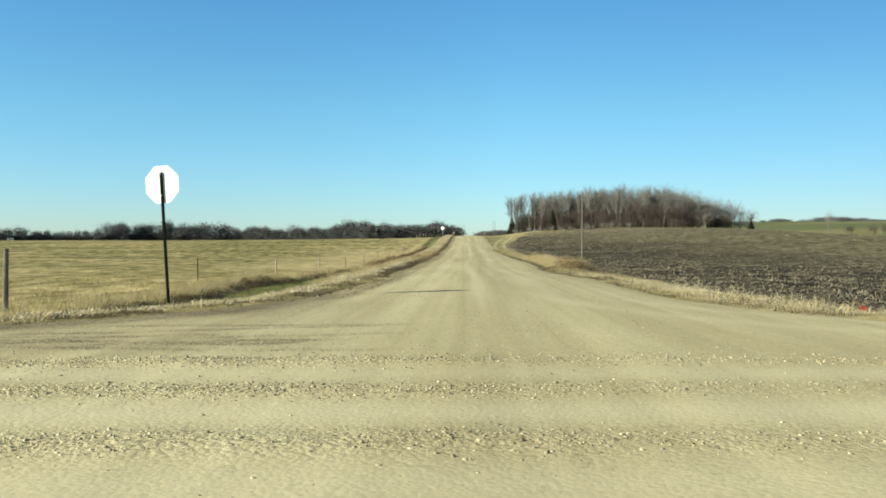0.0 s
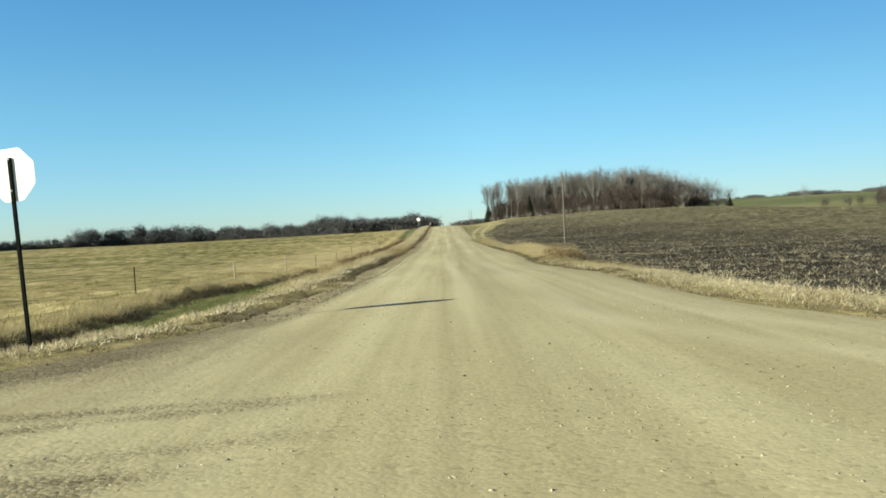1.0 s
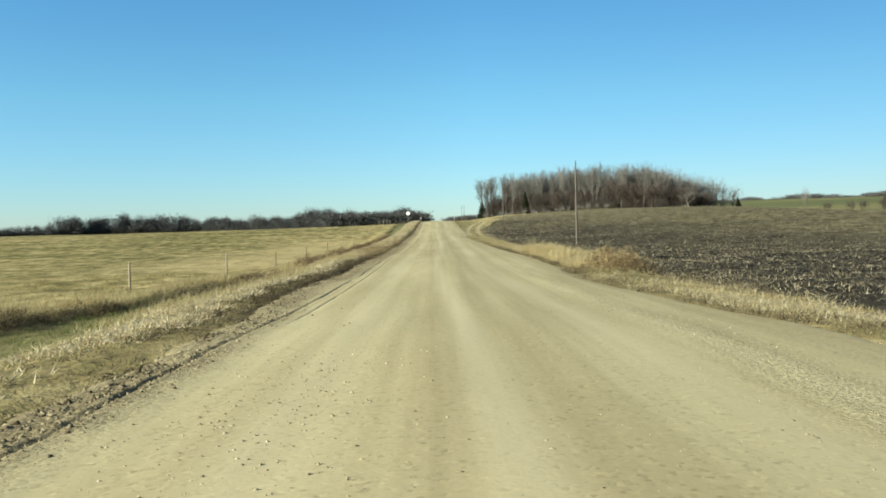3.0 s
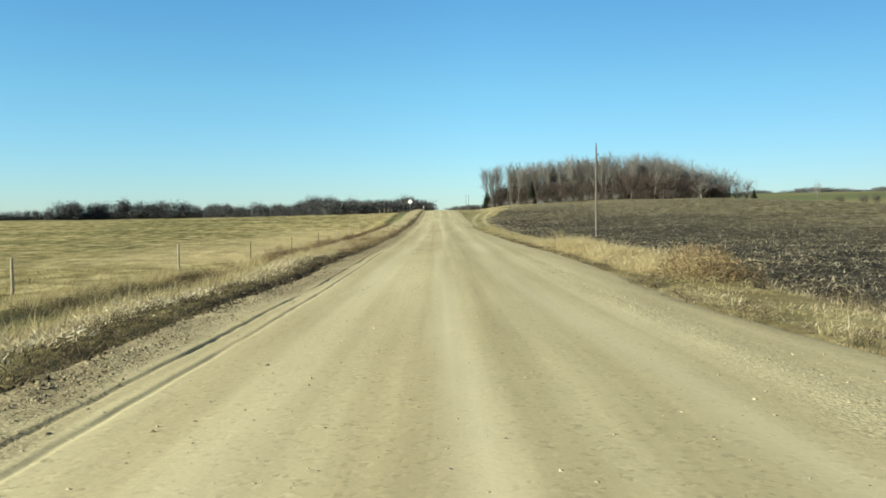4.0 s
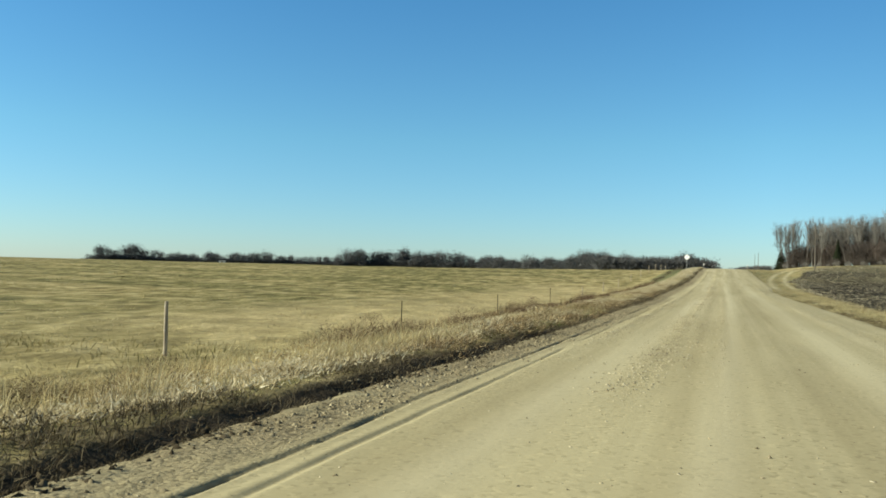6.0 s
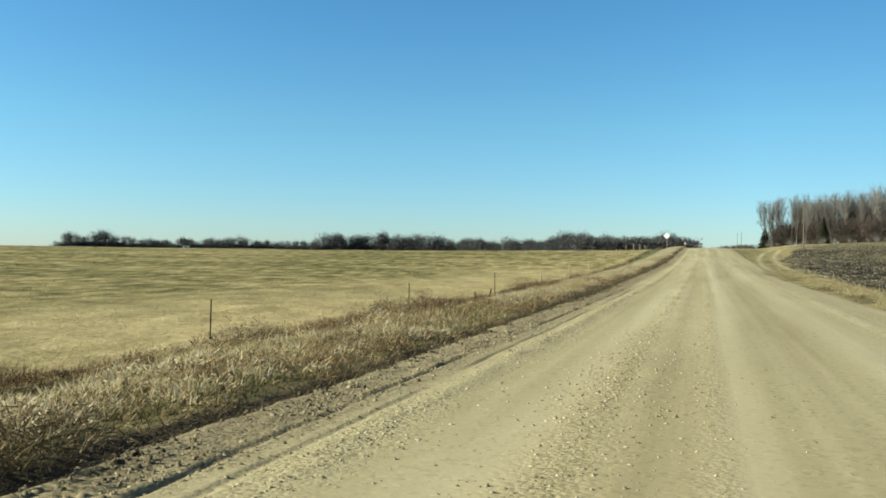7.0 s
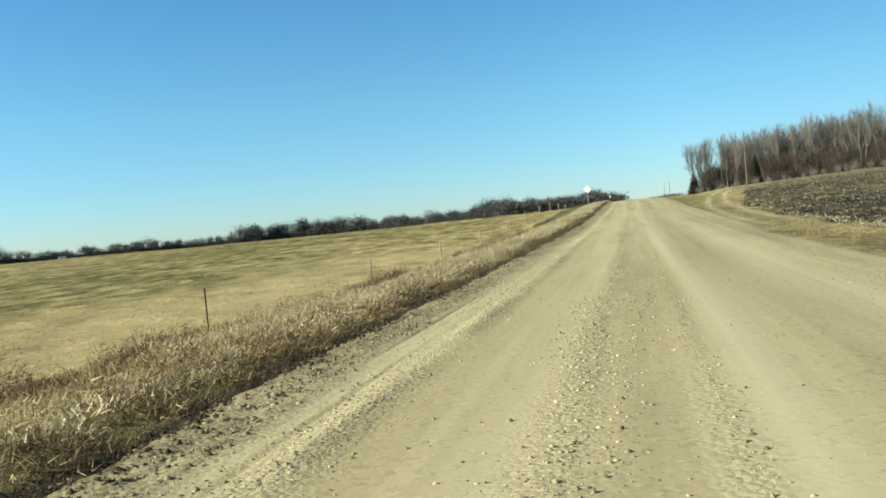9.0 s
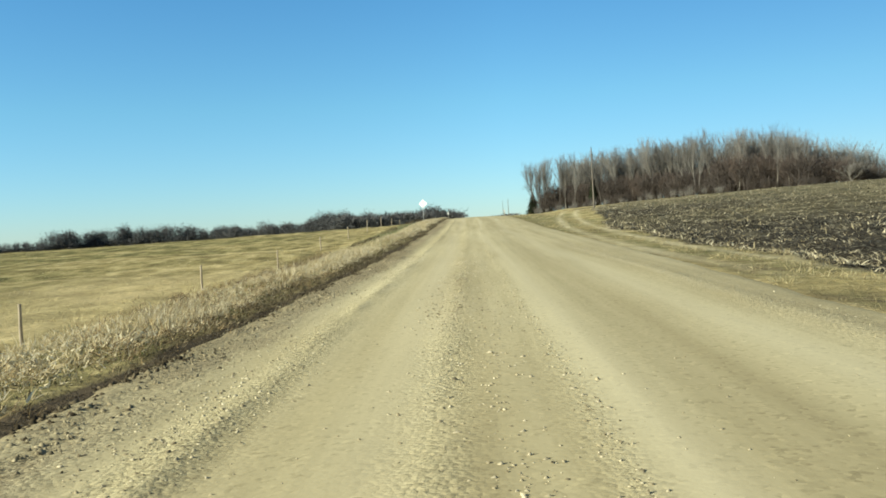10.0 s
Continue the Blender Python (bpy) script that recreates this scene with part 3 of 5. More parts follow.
    return sheet("road", xs, ys, z, M_ROAD, lambda x, y: outside(x, y) < 0.35, (("shoulder", shoulder), ("loose", loose), ("packed", packed)), label="pale tan gravel road with worn wheel tracks and a crossing")


build_ground()
build_road()

# ---- helpers for things ----
def part(name, bm, mat, parent=None, label=""):
    me = bpy.data.meshes.new(name)
    bm.to_mesh(me)
    bm.free()
    me.materials.append(mat)
    ob = new(name, me)
    ob.parent = parent
    if label:
        ob["label"] = label
    return ob


def thing(name, label, category, m, group=""):
    ob = new(name)
    ob.matrix_world = m
    return tagged(ob, label, category, group)


def tube(bm, a, b, ra, rb, sides=10, cap=True):
    a, b = Vector(a), Vector(b)
    q = (b - a).to_track_quat("Z", "Y")
    rings = []
    for p, r in ((a, ra), (b, rb)):
        rings.append([bm.verts.new(p + q @ Vector((r * math.cos(k * math.tau / sides), r * math.sin(k * math.tau / sides), 0))) for k in range(sides)])
    for k in range(sides):
        bm.faces.new((rings[0][k], rings[0][(k + 1) % sides], rings[1][(k + 1) % sides], rings[1][k]))
    if cap:
        bm.faces.new(list(reversed(rings[0])))
        bm.faces.new(rings[1])


def box(bm, lo, hi):
    m = Matrix.Translation([(u + v) / 2 for u, v in zip(lo, hi)]) @ Matrix.Diagonal([v - u for u, v in zip(lo, hi)] + [1])
    bmesh.ops.create_cube(bm, size=1, matrix=m)


def gz(x, y):
    return float(ground_z(np.array([x]), np.array([y]))[0])


# ---- signs ----
def plate(bm, sides, radius, thick, turn):
    """A flat plate in the plane of x and z with rounded corners."""
    pts = []
    for k in range(sides):
        a = turn + k * math.tau / sides
        for da in (-0.06, 0.0, 0.06):
            r = radius * (0.985 if da else 0.99)
            pts.append((r * math.cos(a + da), r * math.sin(a + da)))
    back = [bm.verts.new((px, 0, pz)) for px, pz in pts]
    front = [bm.verts.new((px, thick, pz)) for px, pz in pts]
    bm.faces.new(back)
    bm.faces.new(list(reversed(front)))
    for k in range(len(pts)):
        bm.faces.new((back[k], front[k], front[(k + 1) % len(pts)], back[(k + 1) % len(pts)]))


def road_sign(name, label, x, y, centre, sides, radius, turn, lean, post_top, post_mat, face_mat, post_w=0.05, turned=-14):
    base = gz(x, y)
    t = thing(name, label, "road sign", pose(x, y, base, 0, lean, turned))
    h = centre - base
    bm = bmesh.new()
    w = post_w
    box(bm, (-w / 2, -0.022, -0.4), (w / 2, -0.016, post_top - base))
    box(bm, (-w / 2, -0.016, -0.4), (-w / 2 + 0.006, 0.014, post_top - base))
    box(bm, (w / 2 - 0.006, -0.016, -0.4), (w / 2, 0.014, post_top - base))
    part("post", bm, post_mat, t, "dark steel channel post")
    bm = bmesh.new()
    plate(bm, sides, radius, 0.003, turn)
    bmesh.ops.translate(bm, verts=bm.verts, vec=(0, 0.016, h))
    pl = part("sign_plate", bm, M_SIGN, t, "bare pale aluminium back of the sign")
    bm = bmesh.new()
    plate(bm, sides, radius * 0.985, 0.001, turn)
    bmesh.ops.translate(bm, verts=bm.verts, vec=(0, 0.0195, h))
    part("sign_face", bm, face_mat, pl)
    for dz in (-radius * 0.55, radius * 0.55):
        bm = bmesh.new()
        tube(bm, (0, -0.034, h + dz), (0, -0.02, h + dz), 0.011, 0.011, 6)
        part("bolt", bm, M_ZINC, t)
    return t


R8 = 0.43 / math.cos(math.pi / 8)
road_sign("stop_sign", "octagonal stop sign, bare bright back, on a leaning dark post", -6.85, 19.33, 2.53, 8, R8, math.pi / 8, -3.7, 2.81, M_DARKPOST, M_RED, 0.062)
road_sign("warning_sign", "diamond warning sign seen from its pale back, at the road's crest", -6.75, 235.3, 4.94, 4, 0.58, 0, 0, 5.35, M_ZINC, M_YELLOW)

# ---- utility poles ----
def utility_pole(x, y, top, label):
    base = gz(x, y)
    t = thing("utility_pole", label, "utility pole", pose(x, y, base), "poles along the road")
    bm = bmesh.new()
    h = top - base
    for k in range(6):
        tube(bm, (0, 0, -0.5 + (h + 0.5) * k / 6), (0, 0, -0.5 + (h + 0.5) * (k + 1) / 6), 0.135 - 0.010 * k, 0.135 - 0.010 * (k + 1), 12, k == 5)
    bmesh.ops.remove_doubles(bm, verts=bm.verts, dist=0.002)
    part("shaft", bm, M_POLE, t, "grey-brown round timber shaft")
    bm = bmesh.new()
    tube(bm, (0, 0, h), (0, 0, h + 0.16), 0.018, 0.018, 8)
    tube(bm, (0, 0, h + 0.12), (0, 0, h + 0.24), 0.05, 0.035, 10)
    part("insulator", bm, M_DARKPOST, t, "pin insulator on the pole's top")
    bm = bmesh.new()
    box(bm, (0.08, -0.03, h - 1.02), (0.22, 0.03, h - 0.94))
    tube(bm, (0.2, 0, h - 0.94), (0.2, 0, h - 0.80), 0.035, 0.03, 8)
    part("bracket", bm, M_DARKPOST, t, "small steel bracket with an insulator")
    return t


utility_pole(16.25, 119.9, 8.3, "tall bare timber utility pole beside the ploughed field")
utility_pole(18.2, 248.0, 12.2, "tall bare timber utility pole in front of the wood")
utility_pole(15.0, 455.0, 12.3, "distant timber utility pole beyond the road's crest")
utility_pole(17.1, 560.0, 15.0, "distant thin timber utility pole beyond the road's crest")

# ---- fence ----
def fence_post(x, y, top, kind_of, tilt):
    base = gz(x, y)
    label = "weathered wooden fence post in dry grass" if kind_of == "wood" else "thick dark wooden corner post of the pasture fence" if kind_of == "corner" else "thin dark steel fence post in dry grass"
    t = thing("fence_post", label, "fence post", pose(x, y, base, tilt[0], tilt[1], 13 * y), "posts along the pasture")
    h = top - base
    bm = bmesh.new()
    if kind_of != "steel":
        n = 5
        w = 1.0 if kind_of == "wood" else 1.5
        for k in range(n):
            tube(bm, (0.006 * math.sin(k * 2 + y), 0, -0.3 + (h + 0.3) * k / n), (0.006 * math.sin(k * 2 + 2 + y), 0, -0.3 + (h + 0.3) * (k + 1) / n), w * (0.058 - 0.002 * k), w * (0.056 - 0.002 * k), 9, k == n - 1)
        bmesh.ops.remove_doubles(bm, verts=bm.verts, dist=0.004)
        part("shaft", bm, M_OLDWOOD if kind_of == "corner" else M_WOOD, t)
        for dz in (0.12, 0.42, 0.72):
            bm = bmesh.new()
            tube(bm, (0.056 * w, -0.02, h - dz), (0.062 * w, 0.02, h - dz), 0.004, 0.004, 6)
            part("staple", bm, M_ZINC, t)
    else:
        box(bm, (-0.022, -0.003, -0.3), (0.022, 0.003, h))
        box(bm, (-0.003, 0.003, -0.3), (0.003, 0.032, h))
        for k in range(int(h / 0.1)):
            box(bm, (-0.008, -0.009, 0.1 * k + 0.05), (0.008, -0.003, 0.1 * k + 0.075))
        part("shaft", bm, M_DARKPOST, t)
    return t


FENCE = [(-13.6, 24.6, 1.0, "corner"), (-13.6, 42.5, 0.38, "steel"), (-13.45, 59.4, -0.03, "wood"), (-13.3, 76.0, -0.12, "wood"), (-13.32, 92.7, -0.53, "steel"),
         (-13.31, 109.5, -0.54, "steel"), (-13.32, 126.7, -0.32, "steel"), (-13.35, 143.6, -0.37, "wood"), (-13.42, 160.0, 0.04, "wood"), (-13.5, 176.4, 0.38, "wood"),
         (-13.5, 193.0, 1.12, "wood"), (-13.5, 210, 2.1, "wood"), (-13.5, 227, 3.0, "wood"), (-13.5, 244, 3.6, "wood"), (-13.5, 261, 3.7, "wood"), (-13.5, 278, 3.7, "wood")]
for k, (fx, fy, ft, fk) in enumerate(FENCE):
    fence_post(fx, fy, ft, fk, ((k * 37 % 5 - 2) * 0.7, (k * 53 % 5 - 2) * 0.7))
for bx, by, bt, bl in ((-7.65, 100.4, gz(-7.65, 100.4) + 0.62, (0, 2)), (-7.4, 101.0, gz(-7.4, 101) + 0.66, (6, -24))):
    t = fence_post(bx, by, bt, "steel", bl)
    tagged(t, "short broken steel stake among weeds in the ditch", group="stakes in the ditch")


# ---- small things by the road ----
M_WHITE = grained_material("weathered_white_paint", (0.62, 0.60, 0.55), (0.82, 0.80, 0.75), (6, 6, 6), 0.6, 0.0, 0.001)


def mailbox(x, y):
    t = thing("mailbox", "small white mailbox on a wooden post near the road's crest", "mailbox", pose(x, y, gz(x, y), 0, 0, 90))
    bm = bmesh.new()
    box(bm, (-0.05, -0.05, -0.3), (0.05, 0.05, 1.0))
    part("post", bm, M_WOOD, t)
    bm = bmesh.new()
    ring = []
    for u in (-0.3, 0.3):
        ring.append([bm.verts.new((u, 0.13 * math.cos(a), 1.12 + 0.13 * max(math.sin(a), 0) - (0.1 if math.sin(a) < -0.01 else 0))) for a in (math.tau * (k + 0.5) / 16 for k in range(16))])
    for k in range(16):
        bm.faces.new((ring[0][k], ring[0][(k + 1) % 16], ring[1][(k + 1) % 16], ring[1][k]))
    bm.faces.new(ring[1])
    b = part("box", bm, M_WHITE, t, "white rounded sheet-metal box")
    bm = bmesh.new()
    box(bm, (-0.31, -0.12, 1.03), (-0.30, 0.12, 1.22))
    part("door", bm, M_WHITE, b)
    bm = bmesh.new()
    box(bm, (-0.1, 0.131, 1.12), (-0.02, 0.137, 1.3))
    part("flag", bm, M_RED, b, "small red metal flag")


def marker_board(x, y):
    t = thing("marker_board", "pale upright marker board at the road edge on the crest", "marker", pose(x, y, gz(x, y)))
    bm = bmesh.new()
    box(bm, (-0.03, 0.0, -0.3), (0.03, 0.04, 1.25))
    part("post", bm, M_WOOD, t)
    bm = bmesh.new()
    box(bm, (-0.1, -0.012, 0.75), (0.1, -0.001, 1.2))
    bmesh.ops.bevel(bm, geom=bm.edges[:], offset=0.004, segments=1)
    part("board", bm, M_WHITE, t)


def red_scrap(x, y):
    r = random.Random(3)
    t = thing("plastic_scrap", "crumpled faded red plastic scrap caught in roadside grass", "litter", pose(x, y, gz(x, y) + 0.09))
    bm = bmesh.new()
    bmesh.ops.create_icosphere(bm, subdivisions=3, radius=0.075)
    for v in bm.verts:
        k = 0.75 + 0.5 * noise.noise(v.co * 19) + 0.2 * r.random()
        v.co = Vector((v.co.x * k * 1.3, v.co.y * k, v.co.z * k * 0.9))
    part("sheet", bm, M_FADED, t)


def white_shed(x, y):
    t = thing("shed", "tiny white shed in front of the far wood", "shed", pose(x, y, gz(x, y), 0, 0, 20) @ Matrix.Diagonal((0.9, 0.7, 0.5, 1)))
    bm = bmesh.new()
    box(bm, (-1.4, -0.9, -0.2), (1.4, 0.9, 1.9))
    part("wall", bm, M_WHITE, t)
    bm = bmesh.new()
    v = [bm.verts.new(c) for c in ((-1.55, -1.05, 1.85), (1.55, -1.05, 1.85), (1.55, 1.05, 1.85), (-1.55, 1.05, 1.85), (-1.55, 0, 2.5), (1.55, 0, 2.5))]
    for f in ((0, 1, 5, 4), (2, 3, 4, 5), (1, 2, 5), (3, 0, 4), (3, 2, 1, 0)):
        bm.faces.new([v[k] for k in f])
    part("roof", bm, M_ZINC, t)
    bm = bmesh.new()
    box(bm, (-0.4, -0.94, 0.0), (0.4, -0.903, 1.7))
    part("door", bm, M_WOOD, t)


white_shed(-206, 377)
mailbox(5.6, 268)
marker_board(-3.9, 256)
red_scrap(8.1, 17.5)


# ---- gravel, clods, grass: uncounted stuff ----
RNG = np.random.default_rng(7)


def stuff(name, co, faces, mat, label, category):
    return tagged(new(name, fast_mesh(name, co, faces, mat)), label, category, kind="stuff")


# a half-sunk stone: a skewed base ring and a blunt top
PEBBLE = np.array([(-1.2, 0, -0.3), (0, -1.2, -0.3), (1.2, 0, -0.3), (0, 1.2, -0.3), (-0.3, 0.2, 1.15), (0.45, -0.1, 0.95)], float)
PEBBLE_F = np.array([(0, 1, 4), (1, 5, 4), (1, 2, 5), (2, 3, 5), (3, 4, 5), (3, 0, 4)])


def stones(name, x, y, size, mat, label, zfun=None, flat=0.65, category="gravel"):
    n = len(x)
    z = (zfun or road_z)(x, y)
    sh = PEBBLE[None] * RNG.uniform(0.7, 1.1, (n, 6, 1)) + RNG.normal(0, 0.25, (n, 6, 3))
    sc = size[:, None] * np.stack([RNG.uniform(0.35, 0.65, n), RNG.uniform(0.3, 0.5, n), flat * RNG.uniform(0.25, 0.5, n)], 1)
    a = RNG.uniform(0, math.tau, n)
    p = sh * sc[:, None]
    px = p[..., 0] * np.cos(a)[:, None] - p[..., 1] * np.sin(a)[:, None]
    py = p[..., 0] * np.sin(a)[:, None] + p[..., 1] * np.cos(a)[:, None]
    co = np.stack([px + x[:, None], py + y[:, None], p[..., 2] + (z + sc[:, 2] * 0.1)[:, None]], -1).reshape(-1, 3)
    f = (PEBBLE_F[None] + 6 * np.arange(n)[:, None, None]).reshape(-1, 3)
    return stuff(name, co, f, mat, label, category)


def on_road(x, y, margin=-0.1):
    return outside(x, y) < margin


def scatter_gravel():
    xs, ys, sz = [], [], []

    def strip(xc, wide, y0, y1, n, s0, s1, seed):
        y = RNG.uniform(y0, y1, n)
        x = xc + 0.25 * (vnoise(0 * y, y * 0.15, seed) - 0.5) + RNG.normal(0, wide, n)
        k = vnoise(x * 0.9, y * 0.35, seed + 1) > RNG.uniform(0.1, 0.75, n)
        xs.append(x[k]), ys.append(y[k]), sz.append((s0 + (s1 - s0) * RNG.random(n) ** 2.8)[k])

    strip(-0.85, 0.22, 66, 150, 23000, 0.011, 0.046, 1)
    strip(-0.35, 0.2, 70, 150, 8000, 0.012, 0.042, 2)
    strip(0.04, 0.06, 70, 150, 3500, 0.012, 0.042, 8)
    strip(-0.5, 0.45, 46, 165, 5000, 0.010, 0.034, 9)
    strip(-2.25, 0.22, 70, 100, 9000, 0.011, 0.044, 3)
    strip(-2.5, 0.24, 98, 150, 14000, 0.011, 0.044, 3)
    strip(-3.1, 0.2, 30, 100, 4000, 0.010, 0.034, 4)
    strip(3.3, 0.45, 16, 160, 9000, 0.012, 0.045, 5)
    strip(0.4, 2.0, 12, 130, 9000, 0.008, 0.032, 6)
    strip(-1.2, 0.45, 18, 32, 2200, 0.012, 0.04, 7)
    strip(-1.1, 0.5, 9, 46, 1500, 0.010, 0.032, 11)
    for yc, wide, n in ((8.1, 0.2, 7000), (6.5, 0.22, 8500), (4.8, 0.2, 5000), (8.3, 1.0, 2600), (3.2, 0.8, 500)):
        x = -2.5 + 5.0 * RNG.normal(0, 1, n)
        y = yc + 0.06 * np.clip(x + 2, -6, 3) + 0.3 * (vnoise(x * 0.3, 0 * x, yc) - 0.5) + RNG.normal(0, wide, n)
        k = vnoise(x * 0.7, y * 0.7, yc + 3) * np.interp(x, [-2, 0.5], [1.0, 0.62]) > RNG.uniform(0.05, 0.75, n)
        xs.append(x[k]), ys.append(y[k]), sz.append((0.012 + 0.03 * RNG.random(n) ** 2)[k])
    n = 5000
    x, y = RNG.uniform(-7, 2.5, n), RNG.uniform(8.2, 15, n)
    k = vnoise(x * 0.6, y * 0.8, 49) > RNG.uniform(0.3, 0.9, n)
    xs.append(x[k]), ys.append(y[k]), sz.append((0.008 + 0.024 * RNG.random(n) ** 2.5)[k])
    x, y, s = (np.concatenate(v) for v in (xs, ys, sz))
    k = on_road(x, y)
    stones("road_gravel", x[k], y[k], s[k], M_STONE, "loose pale limestone gravel lying in windrows on the road")
    n = 16000
    y = RNG.uniform(11, 180, n)
    x = left_edge(y) - 0.05 + RNG.normal(0, 0.13, n) - 9 * ss(26, 10, y) * RNG.random(n)
    k = (np.abs(outside(x, y) - 0.05) < 0.25) & (vnoise(x * 1.4, y * 1.1, 48) > RNG.uniform(0.35, 0.75, n))
    stones("edge_sods", x[k], y[k], (0.015 + 0.075 * RNG.random(n) ** 2.5)[k], M_SOD, "dark sods broken from the road edge", lambda a, b: np.maximum(road_z(a, b) - 0.22 * np.clip(outside(a, b), 0, 1), ground_z(a, b)), 0.8, "sods")
    n = 5000
    x, y = RNG.uniform(-3, 4, n), 12 + 110 * RNG.random(n) ** 1.3
    k = (outside(x, y) < -0.3) & (vnoise(x * 0.8, y * 0.5, 45) > RNG.uniform(0.3, 0.8, n))
    stones("road_crumbs", x[k], y[k], (0.012 + 0.03 * RNG.random(n) ** 2.5)[k], M_CLOD, "dark crumbs of dirt scattered on the road", None, 0.7, "clods")
    n = 46000
    y = RNG.uniform(20, 155, n)
    x = left_edge(y) + 0.28 + RNG.normal(0, 0.24, n)
    k = (vnoise(x * 1.3, y * 0.7, 47) > RNG.uniform(0.1, 0.7, n)) & (np.abs(outside(x, y) + 0.5) < 0.9)
    x, y = x[k], y[k]
    s = 0.010 + 0.05 * RNG.random(len(x)) ** 3
    stones("shoulder_clods", x, y, s, M_CLOD, "dry brown dirt clods along the soft road shoulder", lambda a, b: np.maximum(road_z(a, b) - 0.22 * np.clip(outside(a, b), 0, 1), ground_z(a, b)), 0.8, "clods")


def blades(name, x, y, h, w, lean, mat, label, category="grass", flat=None, z=None):
    """Grass blades: a quad and a tip each, bent over by lean (metres, x and y)."""
    n = len(x)
    z = ground_z(x, y) - 0.02 if z is None else z
    a = RNG.uniform(0, math.tau, n)
    u = np.stack([np.cos(a), np.sin(a), 0 * a], 1) * (w / 2)[:, None]
    b = np.stack([x, y, z], 1)
    bend = np.stack([lean[0], lean[1], 0 * x], 1)
    mid = b + bend * 0.38 + np.stack([0 * x, 0 * x, h * 0.62], 1)
    tip = b + bend + np.stack([0 * x, 0 * x, h], 1)
    co = np.stack([b - u, b + u, mid + u * 0.8, mid - u * 0.8, tip], 1).reshape(-1, 3)
    i = 5 * np.arange(n)[:, None]
    return stuff(name, co, [i + np.array([[0, 1, 2, 3]]), i + np.array([[3, 2, 4]])], mat, label, category)


def sow(n, x0, x1, y0, y1, keep):
    x, y = RNG.uniform(x0, x1, n), RNG.uniform(y0, y1, n)
    k = keep(x, y)
    return x[k], y[k]


def wind(n, h, amount=0.5):
    return h * (RNG.normal(0.25, 0.3, n)) * amount, h * RNG.normal(0.1, 0.35, n) * amount


def grow(name, n, area, keep, h0, h1, w0, w1, mat, label, lean=0.6, clump=None, per=1, wide=0.12):
    """n tufts over an area, each of per blades that spread from the tuft's middle."""
    x, y = sow(n, *area, keep)
    m = len(x)
    h = RNG.uniform(h0, h1, m)
    if clump:
        h = h * (0.5 + vnoise(x * clump, y * clump, 51))
    h = h * np.where((x < -3) & (outside(x, y) < 4.5), np.interp(y, [32, 46], [0.55, 1.0]), 1.0)
    lx, ly = wind(m, h, lean)
    if per > 1:
        rep = lambda v: np.repeat(v, per)
        a, d = RNG.uniform(0, math.tau, m * per), np.abs(RNG.normal(0, wide, m * per))
        x, y, h = rep(x) + d * np.cos(a), rep(y) + d * np.sin(a), rep(h) * RNG.uniform(0.5, 1.1, m * per)
        out = RNG.uniform(0.1, 1.0, m * per) * lean * h
        lx, ly = rep(lx) + out * np.cos(a), rep(ly) + out * np.sin(a)
        h = np.sqrt(np.maximum(h * h - 0.5 * (lx * lx + ly * ly), (0.3 * h) ** 2))
    return blades(name, x, y, h, RNG.uniform(w0, w1, len(x)), (lx, ly), mat, label)


def mounds(name, n, area, keep, wide, tall, per, length, thick, mat, label):
    """Matted heaps of dead growth: short bits at all angles, filling low domes."""
    x, y = sow(n, *area, keep)
    m = len(x)
    w, t = RNG.uniform(0.6, 1.3, m) * wide, tall * (0.12 + 1.7 * vnoise(x * 0.6, y * 0.5, 57) ** 1.6) * RNG.uniform(0.7, 1.2, m) * np.where(x < -3, np.interp(y, [32, 46], [0.4, 1.0]), 1.0)
    rep = lambda v: np.repeat(v, per)
    k = m * per
    a, d = RNG.uniform(0, math.tau, k), np.sqrt(RNG.random(k))
    px, py = rep(x) + rep(w) * d * np.cos(a), rep(y) + rep(w) * d * np.sin(a)
    pz = ground_z(px, py) + rep(t) * np.sqrt(np.maximum(1 - d * d, 0)) * RNG.random(k) ** 0.5
    c = np.stack([px, py, pz], 1)
    way = np.stack([np.cos(a) * 0.5 + RNG.normal(0.15, 0.55, k), np.sin(a) * 0.5 + RNG.normal(0, 0.55, k), RNG.normal(0.55, 0.4, k)], 1)
    way /= np.linalg.norm(way, axis=1)[:, None]
    side = np.cross(way, RNG.normal(0, 1, (k, 3)))
    side *= (thick * RNG.uniform(0.5, 1.2, k) / (np.linalg.norm(side, axis=1) + 1e-6))[:, None]
    tip = c + way * (length * RNG.uniform(0.5, 1.3, k))[:, None]
    co = np.stack([c - side, c + side, tip], 1).reshape(-1, 3)
    return stuff(name, co, 3 * np.arange(k)[:, None] + np.array([[0, 1, 2]]), mat, label, "weeds")


